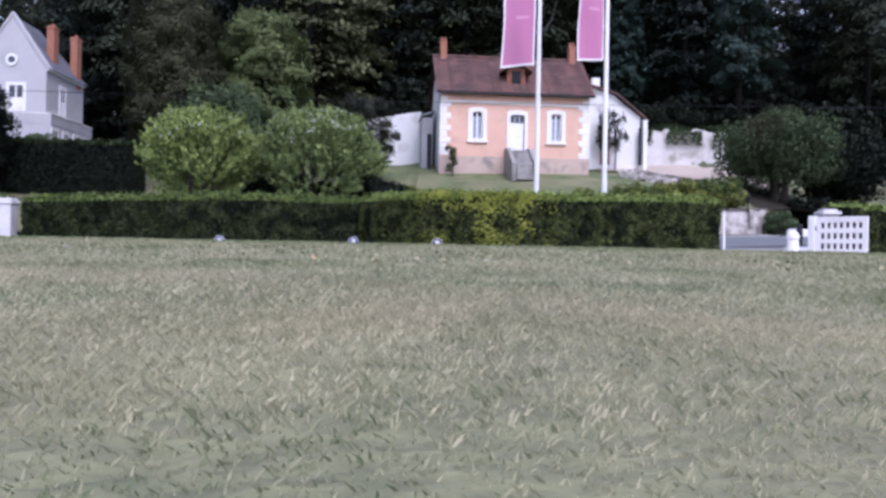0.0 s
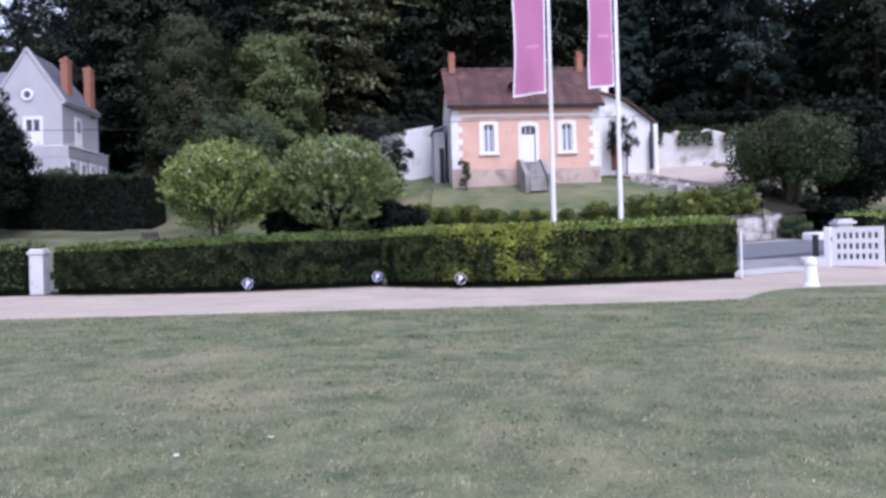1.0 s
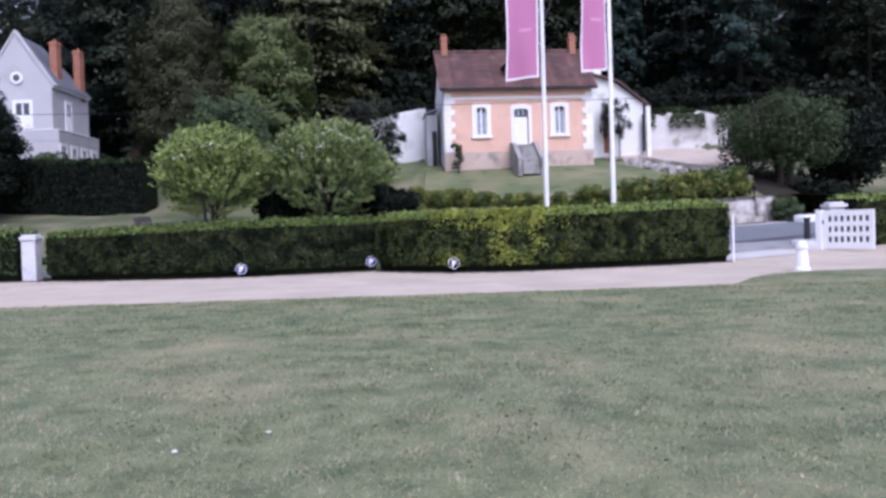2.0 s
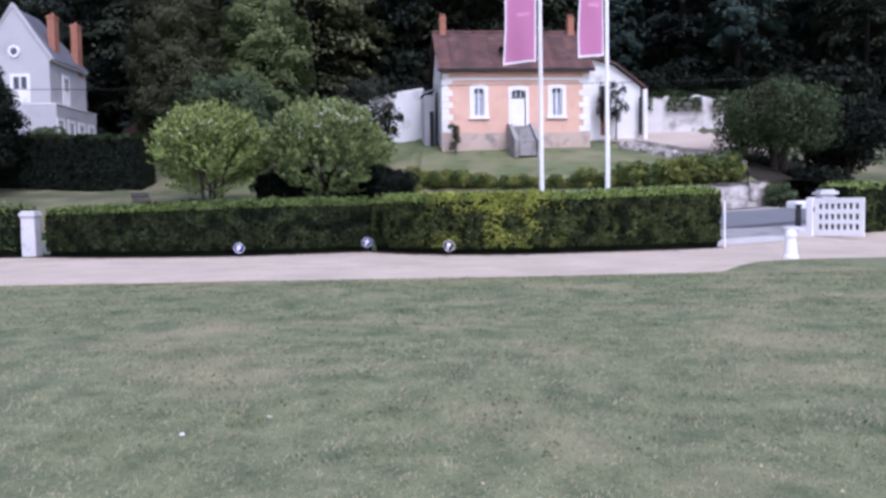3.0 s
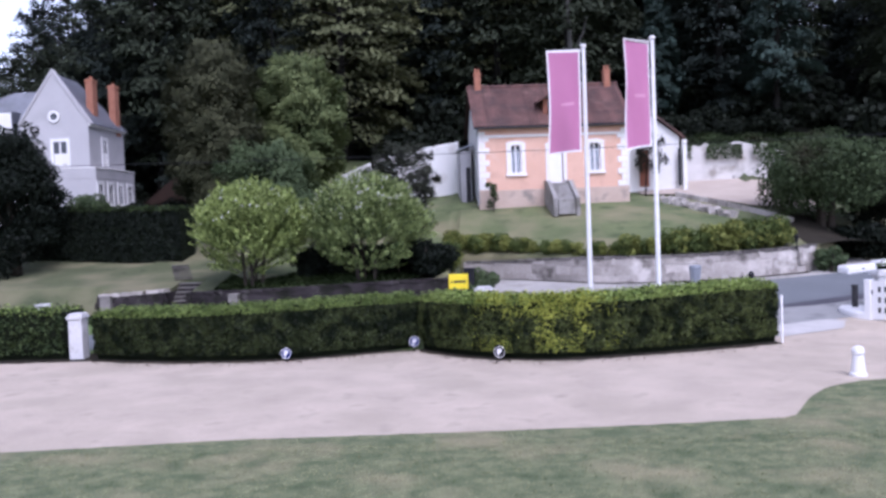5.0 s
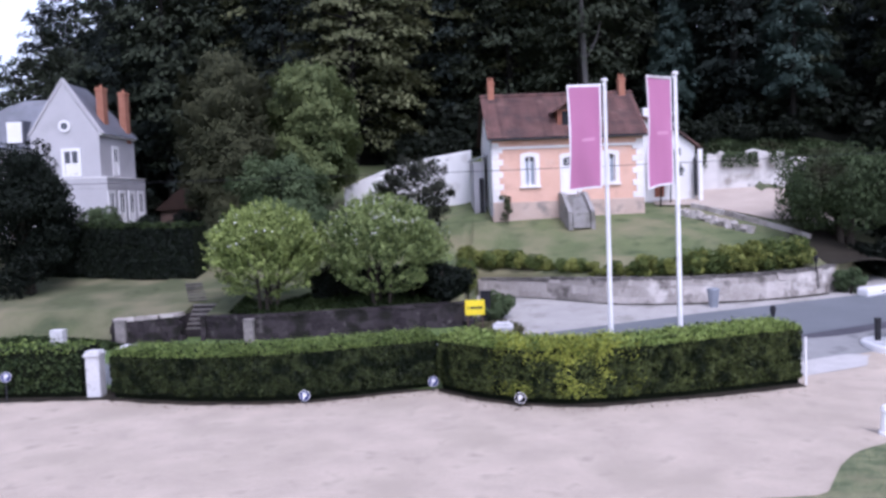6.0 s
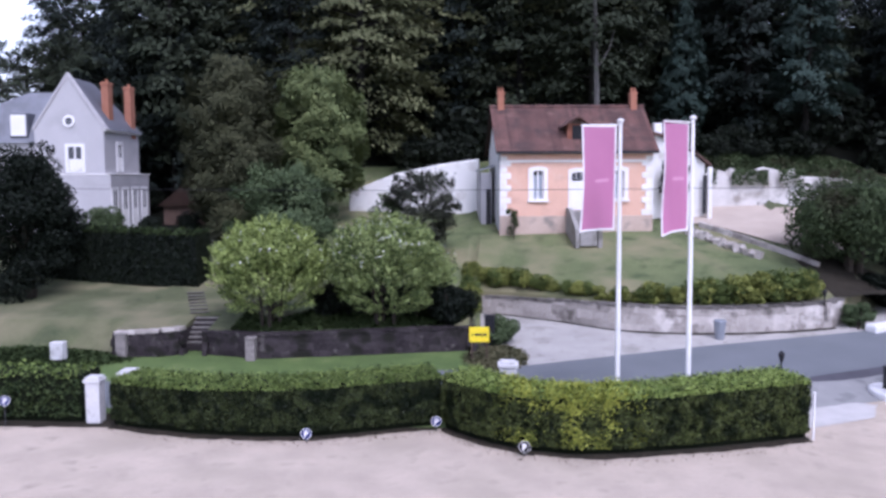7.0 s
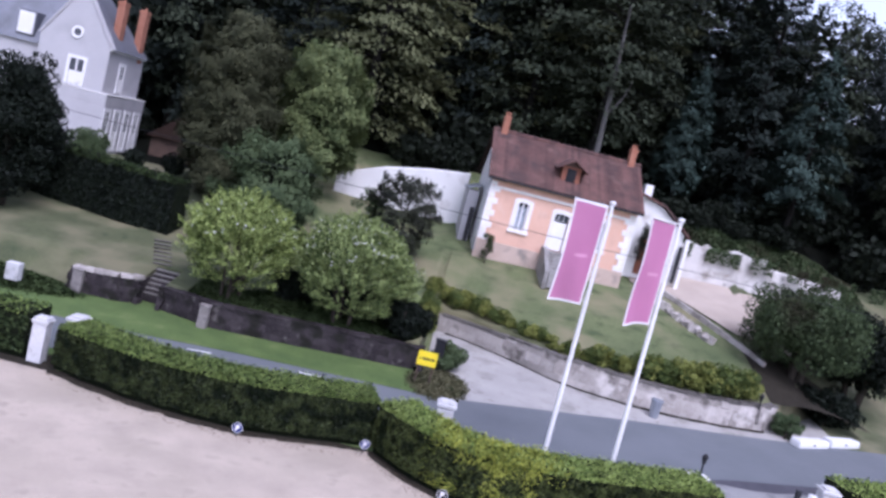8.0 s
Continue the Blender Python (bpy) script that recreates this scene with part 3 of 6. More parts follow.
    # front steps with low side walls
    steps = part("front_steps", boxed(a - 0.1, -0.9, -0.6, b + 0.1, -0.055, 1.02, 0.02), M["step"], house, "grey stone front steps")
    for k in range(6):
        part("tread", boxed(a - 0.05, -1.2 - 0.3 * k, -0.8, b + 0.05, -0.9 - 0.3 * k, 0.86 - 0.17 * k, 0.015), M["step"], steps)
    for u in (a - 0.32, b + 0.1):
        bm = bmesh.new()
        v = [bm.verts.new((uu, y, z)) for uu in (u, u + 0.22) for y, z in ((-0.06, -0.8), (-0.06, 1.2), (-0.9, 1.15), (-2.75, 0.1), (-2.75, -0.9))]
        bm.faces.new(v[:5])
        bm.faces.new(v[5:][::-1])
        for i in range(5):
            j = (i + 1) % 5
            bm.faces.new((v[j], v[i], v[i + 5], v[j + 5]))
        part("step_wall", bm, M["step"], steps)
    # roof: boards, then courses of tiles
    over, rise = 0.42, 2.75
    run = CD / 2
    length = math.hypot(run + over, rise)
    slope = math.atan2(rise, run + over)
    roof = part("roof", roof_boards(CW, CD, CE, over, rise), M["roof_base"], house, "brown flat-tiled gable roof with moss stains")
    one = tile_row(CW + 0.56, 0.30)
    courses = int(length / 0.17)
    for side in (0, 1):
        for k in range(courses):
            s = k * 0.17
            y = -over + math.cos(slope) * s
            z = CE + math.sin(slope) * s + 0.11
            t = part("tile_course", one, M["tile"], roof)
            if side == 0:
                t.matrix_basis = pose(-0.28, y, z, math.degrees(slope) - 3, 0, 0)
            else:
                t.matrix_basis = pose(CW + 0.28, CD - y, z, math.degrees(slope) - 3, 0, 180)
    ridge = bmesh.new()
    for k in range(27):
        u = -0.28 + k * 0.346
        tube(ridge, [(u, run, CE + rise + 0.10), (u + 0.36, run, CE + rise + 0.13)], [0.12, 0.135], 10)
    part("ridge_tiles", ridge, M["tile"], roof)
    # dormer
    dz, du = CE + 0.75, 4.5
    dy = (run + over) * 0.75 / rise - over
    dor = part("dormer", boxed(du - 0.55, dy - 0.05, dz - 0.3, du + 0.55, dy + 1.6, dz + 0.95), M["wood"], house, "small red-brown gabled dormer")
    part("dormer_opening", boxed(du - 0.28, dy - 0.09, dz, du + 0.28, dy - 0.03, dz + 0.85), M["black"], dor)
    bm = bmesh.new()
    for sgn in (-1, 1):
        pts = [(du, dz + 1.42), (du + sgn * 0.92, dz + 0.82), (du + sgn * 0.92, dz + 0.72), (du, dz + 1.3)]
        prism(bm, pts if sgn > 0 else pts[::-1], dy - 0.42, dy + 1.75)
    part("dormer_roof", bm, M["tile"], dor)
    prism_bm = prism(bmesh.new(), [(du - 0.55, dz + 0.95), (du + 0.55, dz + 0.95), (du, dz + 1.3)], dy - 0.04, dy + 0.1)
    part("dormer_gable", prism_bm, M["timber"], dor)
    # chimneys
    for u in (0.38, CW - 0.38):
        c = part("chimney", boxed(u - 0.19, run - 0.28, CE + rise - 0.4, u + 0.19, run + 0.28, CE + rise + 1.0, 0.01), M["brick"], house, "red brick chimney stack")
        part("chimney_cap", boxed(u - 0.23, run - 0.32, CE + rise + 0.84, u + 0.23, run + 0.32, CE + rise + 0.93, 0.015), M["brick"], c)
        for q in (-0.1, 0.1):
            part("chimney_pot", lathe(bmesh.new(), [(0.075, 0), (0.065, 0.2), (0.075, 0.26)], 10), M["brick"], c).matrix_basis = pose(u + q, run, CE + rise + 1.0)
    return house


def roof_boards(width, depth, eave, over, rise):
    run = depth / 2
    bm = bmesh.new()
    z0 = eave
    prof = [(-over, z0), (run, eave + rise), (depth + over, z0), (depth + over, z0 + 0.09), (run, eave + rise + 0.09), (-over, z0 + 0.09)]
    a = [bm.verts.new((-0.28, y, z)) for y, z in prof]
    b = [bm.verts.new((width + 0.28, y, z)) for y, z in prof]
    bm.faces.new(a)
    bm.faces.new(b[::-1])
    for i in range(6):
        j = (i + 1) % 6
        bm.faces.new((a[j], a[i], b[i], b[j]))
    return bm


def tile_row(width, deep):
    """One course of flat tiles, each a little out of true; shared by all the courses."""
    g = np.random.default_rng(5)
    verts, faces = [], []
    n = int(width / 0.2)
    for k in range(n):
        u = k * width / n
        w = width / n - 0.008
        l, r = g.normal(0, 0.006), g.normal(0, 0.006)
        i = len(verts)
        f = g.normal(0, 0.012)
        verts += [(u, f, l), (u + w, f, r), (u + w, deep, 0), (u, deep, 0), (u, f, l + 0.022), (u + w, f, r + 0.022), (u + w, deep, 0.015), (u, deep, 0.015)]
        faces += [(i, i + 1, i + 5, i + 4), (i + 4, i + 5, i + 6, i + 7), (i + 1, i + 2, i + 6, i + 5), (i + 3, i, i + 4, i + 7)]
    me = bpy.data.meshes.new("tile_course")
    me.from_pydata(verts, [], faces)
    me.update()
    return me


cottage()


def outhouse():
    h = thing("outhouse", pose(8.8, 50.2, 5.85, 0, 0, 5.2), "whitewashed outhouse with a tiled lean-to roof", "outhouse")
    bm = prism(bmesh.new(), [(0, -0.6), (3.3, -0.6), (3.3, 2.7), (1.6, 4.0), (0, 4.5)], 0, 5)
    part("wall", bm, M["white_render"], h)
    bm = prism(bmesh.new(), [(-0.2, 4.55), (1.65, 4.05), (3.6, 2.55), (3.6, 2.67), (1.68, 4.19), (-0.2, 4.69)], -0.3, 5.3)
    part("roof", bm, M["tile"], h, "brown tiled roof")
    part("door", boxed(0.75, -0.06, -0.3, 1.35, 0.02, 1.95, 0.01), M["wood"], h, "red-brown plank door")
    part("gate_post", boxed(3.35, -0.5, -0.6, 3.6, -0.2, 2.5, 0.02), M["white_render"], h)
    part("gate_leaf", boxed(3.1, -0.35, -0.3, 3.3, -0.29, 2.0), M["dark_metal"], h)
    part("vent_pipe", boxed(0.35, 0.6, 4.2, 0.85, 1.1, 5.2, 0.02), M["white"], h, "white chimney stub")
    return h


outhouse()


def lean_to():
    h = thing("lean_to_shed", pose(-1.75, 49.2, 5.2, 0, 0, 5.2), "narrow grey shed against the cottage gable", "shed")
    part("wall", boxed(0.3, 0, -0.5, 0.95, 2.5, 2.9, 0.01), M["grey_render"], h)
    part("door", boxed(0.62, -0.04, -0.3, 0.9, 0.0, 1.9), M["dark_metal"], h)
    bm = prism(bmesh.new(), [(0.2, 2.95), (1.05, 3.25), (1.05, 3.33), (0.2, 3.03)], -0.15, 2.6)
    part("roof", bm, M["zinc"], h)


lean_to()


def garden_wall(name, pts, label, mat, thick=0.4):
    """A rendered wall along (x, y, base, top) stations."""
    bm = bmesh.new()
    rings = []
    for i, (x, y, z0, z1) in enumerate(pts):
        a, b = pts[max(i - 1, 0)], pts[min(i + 1, len(pts) - 1)]
        d = Vector((b[0] - a[0], b[1] - a[1], 0)).normalized()
        n = Vector((-d.y, d.x, 0)) * thick
        rings.append([bm.verts.new(v) for v in ((x, y, z0), (x, y, z1), (x + n.x / 2, y + n.y / 2, z1 + 0.08), (x + n.x, y + n.y, z1), (x + n.x, y + n.y, z0))])
    for r0, r1 in zip(rings, rings[1:]):
        for k in range(4):
            bm.faces.new((r0[k], r0[k + 1], r1[k + 1], r1[k]))
    bm.faces.new(rings[0])
    bm.faces.new(rings[-1][::-1])
    return tagged(part(name, bm, mat), label, "wall", kind="structure")


garden_wall("garden_wall", [(-10.0, 53.3, 4.8, 6.85), (-7, 53, 5.0, 8.0), (-4, 52.6, 5.1, 8.6), (-1.6, 52.2, 5.1, 8.9)], "white rendered garden wall with a sloping top", M["white_render"])
garden_wall("yard_wall", [(12.6, 52.8, 5.0, 7.8), (13.4, 52.9, 5.0, 8.15), (14.1, 53.0, 5.0, 8.0), (14.4, 53.0, 5.0, 8.25), (15.2, 53.1, 5.0, 7.95), (15.9, 53.15, 4.9, 8.1), (16.5, 53.2, 4.8, 8.3), (17.6, 53.3, 4.7, 8.05), (18.6, 53.4, 4.6, 8.15), (18.7, 53.4, 4.6, 7.7), (20.5, 53.6, 4.4, 7.6), (24, 54, 4, 7.4)],
            "stained white yard wall with a broken top", M["stained_render"])
yard = part("yard", sheet("yard", np.arange(9.4, 19.1, 0.4).tolist(), lambda x: knots(x, (9.4, 11.9, 14.8, 20), (49.2, 48.7, 44.9, 44.6)), lambda x: 53.2, 8, high, 0.09), M["yard"])
tagged(yard, "pale gravel yard beside the cottage", "yard", kind="structure")

# ---------------------------------------------------------------- the grey house


def villa():
    h = thing("grey_villa", pose(-27.0, 50.8, 4.95, 0, 0, 1), "pale grey rendered villa with slate roofs and tall brick chimneys", "house")
    # gabled front block
    part("front_wall", prism(bmesh.new(), [(-2.45, -1.5), (1.95, -1.5), (1.95, 6.05), (2.1, 6.05), (-0.2, 9.4), (-2.5, 6.05), (-2.45, 6.05)], 0, 0.4), M["grey_render"], h, "grey rendered gable front")
    part("side_wall", boxed(1.55, 0.402, -1.5, 1.95, 5.2, 6.05), M["grey_render"], h)
    part("back_wall", boxed(-2.45, 5.2, -1.5, 1.95, 5.6, 6.05), M["grey_render"], h)
    part("lower_storey", boxed(-1.9, -0.06, -1.5, 2.3, 6.3, 2.5, 0.02), M["grey_render"], h)
    part("parapet", boxed(-1.93, -0.075, 2.502, 2.32, 6.32, 3.15, 0.03), M["grey_render"], h, "pale grey parapet over the lower storey")
    part("ledge", boxed(-1.95, -0.10, 3.152, 2.36, 6.36, 3.22, 0.02), M["white_render"], h)
    part("eaves_band", boxed(1.955, 0.0, 5.85, 2.12, 5.6, 6.06, 0.02), M["white_render"], h)
    bm = bmesh.new()
    v = [bm.verts.new(c) for c in ((-2.75, 0.1, 5.98), (2.2, 0.1, 5.98), (-0.2, 0.1, 9.3), (-2.75, 5.8, 5.98), (2.2, 5.8, 5.98), (-0.2, 3.6, 9.25))]
    for f in ((0, 2, 5, 3), (1, 4, 5, 2), (3, 5, 4), (0, 3, 4, 1), (0, 1, 2)):
        bm.faces.new([v[i] for i in f])
    part("roof", bm, M["slate"], h, "steep dark blue-grey slate roof")
    for sgn in (-1, 1):
        c = bmesh.new()
        v = [c.verts.new(q) for q in ((-0.2, -0.08, 9.52), (-0.2 + sgn * 2.4, -0.08, 5.98), (-0.2 + sgn * 2.25, -0.08, 5.98), (-0.2, -0.08, 9.3))]
        w = [c.verts.new(q.co + Vector((0, 0.45, 0))) for q in v]
        c.faces.new(v)
        c.faces.new(w[::-1])
        for i in range(4):
            j = (i + 1) % 4
            c.faces.new((v[j], v[i], w[i], w[j]))
        part("gable_coping", c, M["grey_render"], h)
    o = part("oculus", frame_prism(bmesh.new(), [(0.38 * math.cos(k * math.tau / 24), 0.38 * math.sin(k * math.tau / 24)) for k in range(24)],
                                   [(0.23 * math.cos(k * math.tau / 24), 0.23 * math.sin(k * math.tau / 24)) for k in range(24)], -0.09, 0.01), M["white"], h, "round window in a white ring")
    o.matrix_basis = pose(-0.2, 0.0, 6.5)
    part("pane", lathe(bmesh.new(), [(0.225, 0), (0.225, 0.03)], 20), M["glass"], o).matrix_basis = pose(0, -0.005, 0, 90, 0, 0)
    for x, y in ((1.45, 1.9), (1.75, 4.75)):
        c = part("chimney", boxed(x - 0.23, y - 0.35, 5.6, x + 0.23, y + 0.35, 9.1, 0.01), M["brick"], h, "tall orange brick chimney")
        part("chimney_cap", boxed(x - 0.28, y - 0.40, 8.9, x + 0.28, y + 0.40, 9.02, 0.01), M["brick"], c)
        part("chimney_pot", lathe(bmesh.new(), [(0.09, 0), (0.075, 0.16), (0.09, 0.2)], 10), M["brick"], c).matrix_basis = pose(x, y, 9.1)
    win(h, pose(0.1, -0.005, 3.4), 0.85, 1.5)
    win(h, pose(1.957, 2.3, 3.45, 0, 0, 90), 0.6, 1.65)
    for y in (0.5, 2.1, 3.7, 5.3):
        win(h, pose(2.305, y, -0.3, 0, 0, 90), 0.65, 2.45)
    # left wing with a mansard
    part("wing_wall", boxed(-12, 1.0, -1.5, -2.453, 6.5, 5.2), M["grey_render"], h)
    bm = bmesh.new()
    v = [bm.verts.new(c) for c in ((-12.2, 0.8, 5.2), (-1.2, 0.8, 5.2), (-1.2, 6.7, 5.2), (-12.2, 6.7, 5.2), (-4.2, 3.0, 8.6), (-1.0, 3.0, 8.6), (-1.0, 5.1, 8.6), (-4.2, 5.1, 8.6))]
    for f in ((0, 1, 5, 4), (1, 2, 6, 5), (2, 3, 7, 6), (3, 0, 4, 7), (4, 5, 6, 7), (3, 2, 1, 0)):
        bm.faces.new([v[i] for i in f])
    part("wing_roof", bm, M["slate_pale"], h, "pale weathered slate mansard roof")
    d = part("dormer", boxed(-4.5, 0.95, 5.55, -3.35, 3.0, 7.1, 0.02), M["slate"], h, "slate dormer with a white window")
    part("dormer_window", boxed(-4.42, 0.86, 5.65, -3.43, 0.948, 7.0, 0.02), M["white"], d)
    part("pane", boxed(-4.27, 0.84, 6.0, -3.6, 0.858, 6.8), M["white_render"], d, "drawn pale blind")
    win(h, pose(-6.5, 0.99, 2.4), 0.8, 1.5)
    return h


def win(house, m, w, t):
    """A tall white-framed window."""
    bm = frame_prism(bmesh.new(), [(-w / 2 - 0.2, -0.1), (w / 2 + 0.2, -0.1), (w / 2 + 0.2, t + 0.2), (-w / 2 - 0.2, t + 0.2)],
                     [(-w / 2, 0), (w / 2, 0), (w / 2, t), (-w / 2, t)], -0.06, 0.02)
    o = part("window", bm, M["white"], house, "white framed window")
    o.matrix_basis = m
    part("pane", boxed(-w / 2, -0.012, 0, w / 2, -0.004, t), M["glass"], o)
    part("frame_bar", boxed(-0.05, -0.035, 0, 0.05, -0.016, t), M["white"], o)
    part("curtain", boxed(-w / 2 + 0.02, -0.0155, 0.02, w / 2 - 0.02, -0.013, t * 0.5), M["white_render"], o, "pale curtain")
    return o


villa()


def barn():
    h = thing("barn", pose(-24.3, 58.4, 4.7), "dark barn with a brown tiled roof", "barn")
    part("wall", boxed(0, 0, -2, 4.2, 5, 1.3), M["timber"], h)
    part("roof", prism(bmesh.new(), [(-0.3, 1.2), (4.5, 1.2), (2.1, 3.1)], -0.3, 5.3), M["roof_base"], h)


barn()

# ---------------------------------------------------------------- hedges


def hedge(name, front, height, thick, leaves, size, seed, label, mat="hedge", top_mat="hedge_top", gold=None, base=0.2, height_of=None, lit_top=True):
    """A clipped hedge: a dark inside and a skin of small leaves. front: (x, y) along its front foot."""
    g = np.random.default_rng(seed)
    ground_z = height_of or (lambda x, y: FLAT)
    pts = [Vector((x, y, 0)) for x, y in front]
    seg = [(b - a).length for a, b in zip(pts, pts[1:])]
    total = sum(seg)

    def along(s):
        for a, b, l in zip(pts, pts[1:], seg):
            if s <= l or b is pts[-1]:
                d = (b - a).normalized()
                return a + d * s, Vector((-d.y, d.x, 0))
            s -= l
    h = thing(name, Matrix.Identity(4), label, "hedge")
    n = max(int(total / 0.4), 2)
    bm = bmesh.new()
    rings = []
    for k in range(n + 1):
        p, q = along(total * k / n)
        z0 = ground_z(p.x, p.y)
        hh = height(p.x) if callable(height) else height
        ins = 0.09
        ring = []
        for u, w in ((ins + 0.1, 0.0), (ins, 0.35), (ins - 0.02, hh * 0.6), (ins, hh - ins), (thick / 2, hh - ins + 0.03), (thick - ins, hh - ins), (thick - ins, 0.0)):
            c = p + q * (u + 0.05 * noise.noise((p.x * 1.5, w * 2, seed))) + Vector((0, 0, z0 + w))
            ring.append(bm.verts.new(c))
        rings.append(ring)
    for r0, r1 in zip(rings, rings[1:]):
        for k in range(6):
            bm.faces.new((r0[k], r0[k + 1], r1[k + 1], r1[k]))
    bm.faces.new(rings[0])
    bm.faces.new(rings[-1][::-1])
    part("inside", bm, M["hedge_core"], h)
    pos, nrm, is_gold = [], [], []
    for k in range(leaves):
        r = g.random()
        s = g.random() * total
        if r < 0.03:
            s = 0.0 if g.random() < 0.5 else total
        p, q = along(s)
        hh = height(p.x) if callable(height) else height
        z0 = ground_z(p.x, p.y)
        lump = 0.055 * noise.noise((s * 2.1, seed, 0.0)) + 0.035 * noise.noise((s * 5.0, 3, seed))
        if r < 0.03:
            u, w = g.random() * thick, base + g.random() * (hh - base)
            side = (pts[1] - pts[0]).normalized() * (-1 if s == 0 else 1)
            nn = side
        elif r < 0.55:
            w = base + (hh - base) * g.random()
            bulge = 0.05 * math.sin(math.pi * min(w / hh, 1)) + 0.09 * noise.noise((s * 1.9, w * 2.4, seed))
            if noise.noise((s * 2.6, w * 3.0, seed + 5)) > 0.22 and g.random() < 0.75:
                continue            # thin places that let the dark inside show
            u, nn = 0.06 - bulge - 0.05 * g.random() - (0.0 if w > 0.3 else -0.12 * (0.3 - w) / 0.3), -q
        elif r < 0.9:
            u = g.random() * thick
            w, nn = hh - 0.05 + lump + 0.06 * g.random() + 0.16 * g.random() ** 7, Vector((0, 0, 1))
        else:
            u, w, nn = thick - 0.04, base + (hh - base) * g.random(), q
        corner = min(u, 0.12) if w > hh - 0.1 else 1
        c = p + q * u + Vector((0, 0, z0 + w - (0.04 if corner < 0.06 else 0)))
        pos.append(c)
        nrm.append(nn + Vector(g.normal(size=3)) * 0.6)
        is_gold.append(1 if gold and gold(c.x, w, g) else 2 if lit_top and w > hh - 0.16 and g.random() < 0.8 else 0)
    pos, nrm, is_gold = np.array(pos), np.array(nrm), np.array(is_gold)
    nrm /= np.linalg.norm(nrm, axis=1, keepdims=True)
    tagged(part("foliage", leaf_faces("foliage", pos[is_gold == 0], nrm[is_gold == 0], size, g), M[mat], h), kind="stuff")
    for k, nm, mm, lab in ((1, "golden_foliage", "hedge_gold", "yellow-green leaves"), (2, "top_foliage", top_mat, "light green top growth, the sky's light put into its colour")):
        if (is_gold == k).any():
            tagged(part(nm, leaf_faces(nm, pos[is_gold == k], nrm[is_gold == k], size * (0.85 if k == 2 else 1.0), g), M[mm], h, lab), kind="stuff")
    return h


def gold_zone(x, w, g):
    n1 = noise.noise((x * 1.3, w * 1.6, 7.0))
    inside = smooth(-1.3, -0.2, x) * (1 - smooth(2.5, 3.5, x))
    return g.random() < inside * min(max(0.30 + 1.3 * n1 + (0.35 if w > 1.66 else 0), 0.02), 0.9)


LEFT_HEDGE = [(-13.4, 25.0), (-11.7, 24.4), (-10.15, 24.0), (-8.4, 23.85), (-6.8, 23.85), (-5.4, 24.25), (-4.25, 24.7), (-2.75, 25.2)]
RIGHT_HEDGE = [(-2.75, 24.95), (-1.9, 24.0), (-1.3, 23.45), (-0.28, 22.8), (1.1, 22.4), (2.55, 22.55), (4.75, 23.05), (6.6, 23.6), (8.38, 24.2)]
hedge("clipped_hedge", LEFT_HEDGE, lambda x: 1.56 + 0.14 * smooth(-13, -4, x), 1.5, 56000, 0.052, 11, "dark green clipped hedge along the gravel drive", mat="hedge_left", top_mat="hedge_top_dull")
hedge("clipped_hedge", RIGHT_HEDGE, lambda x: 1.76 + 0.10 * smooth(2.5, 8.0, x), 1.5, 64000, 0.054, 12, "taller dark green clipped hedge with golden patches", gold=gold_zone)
hedge("clipped_hedge", [(-30, 26.4), (-20, 25.4), (-17, 25.3), (-14.5, 25.2)], 1.66, 1.5, 8000, 0.08, 13, "very dark green clipped hedge beyond the white gate pillar", mat="ivy", top_mat="hedge_top_dull")
hedge("clipped_hedge", [(14.05, 27.5), (17, 28.7), (21.5, 31)], 2.0, 1.4, 9000, 0.08, 14, "green clipped hedge beside the white gate", base=0.1)
hedge("tall_hedge", [(-24.5, 41.6), (-18, 40.6), (-15.75, 40.2)], 2.95, 1.6, 18000, 0.10, 15, "tall dark clipped hedge on the upper lawn", mat="dark_leaf", top_mat="ivy", height_of=lambda x, y: high(x, y) - 0.1)

# strips of bare soil under the front hedges, widened to paint the shade at their foot
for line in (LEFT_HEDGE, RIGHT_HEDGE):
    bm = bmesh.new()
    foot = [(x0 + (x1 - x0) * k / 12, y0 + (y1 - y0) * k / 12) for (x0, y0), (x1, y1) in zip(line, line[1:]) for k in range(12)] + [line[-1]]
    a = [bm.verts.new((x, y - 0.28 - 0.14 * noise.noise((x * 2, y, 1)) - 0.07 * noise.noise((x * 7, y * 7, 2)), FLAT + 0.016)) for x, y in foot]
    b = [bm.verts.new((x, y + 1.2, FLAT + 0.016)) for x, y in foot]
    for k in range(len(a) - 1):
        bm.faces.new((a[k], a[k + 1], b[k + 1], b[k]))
    tagged(part("soil_shade_strip", bm, M["soil"]), "strip of dark bare soil under the hedge, widened for the shade at its foot", "soil", kind="structure")

# ---------------------------------------------------------------- trees and bushes


def clumps(g, n, r, rz, centre_z, size, squash=0.75):
    """Clump centres and radii filling a crown."""
    c, s = [], []
    for k in range(n):
        d = g.normal(size=3)
        d /= np.linalg.norm(d)
        q = 0.35 + 0.5 * g.random()
        c.append((d[0] * r * q, d[1] * r * q, centre_z + d[2] * rz * q))
        k = size * (0.6 + 0.7 * g.random())
        s.append((k, k, k * squash))
    return c, s


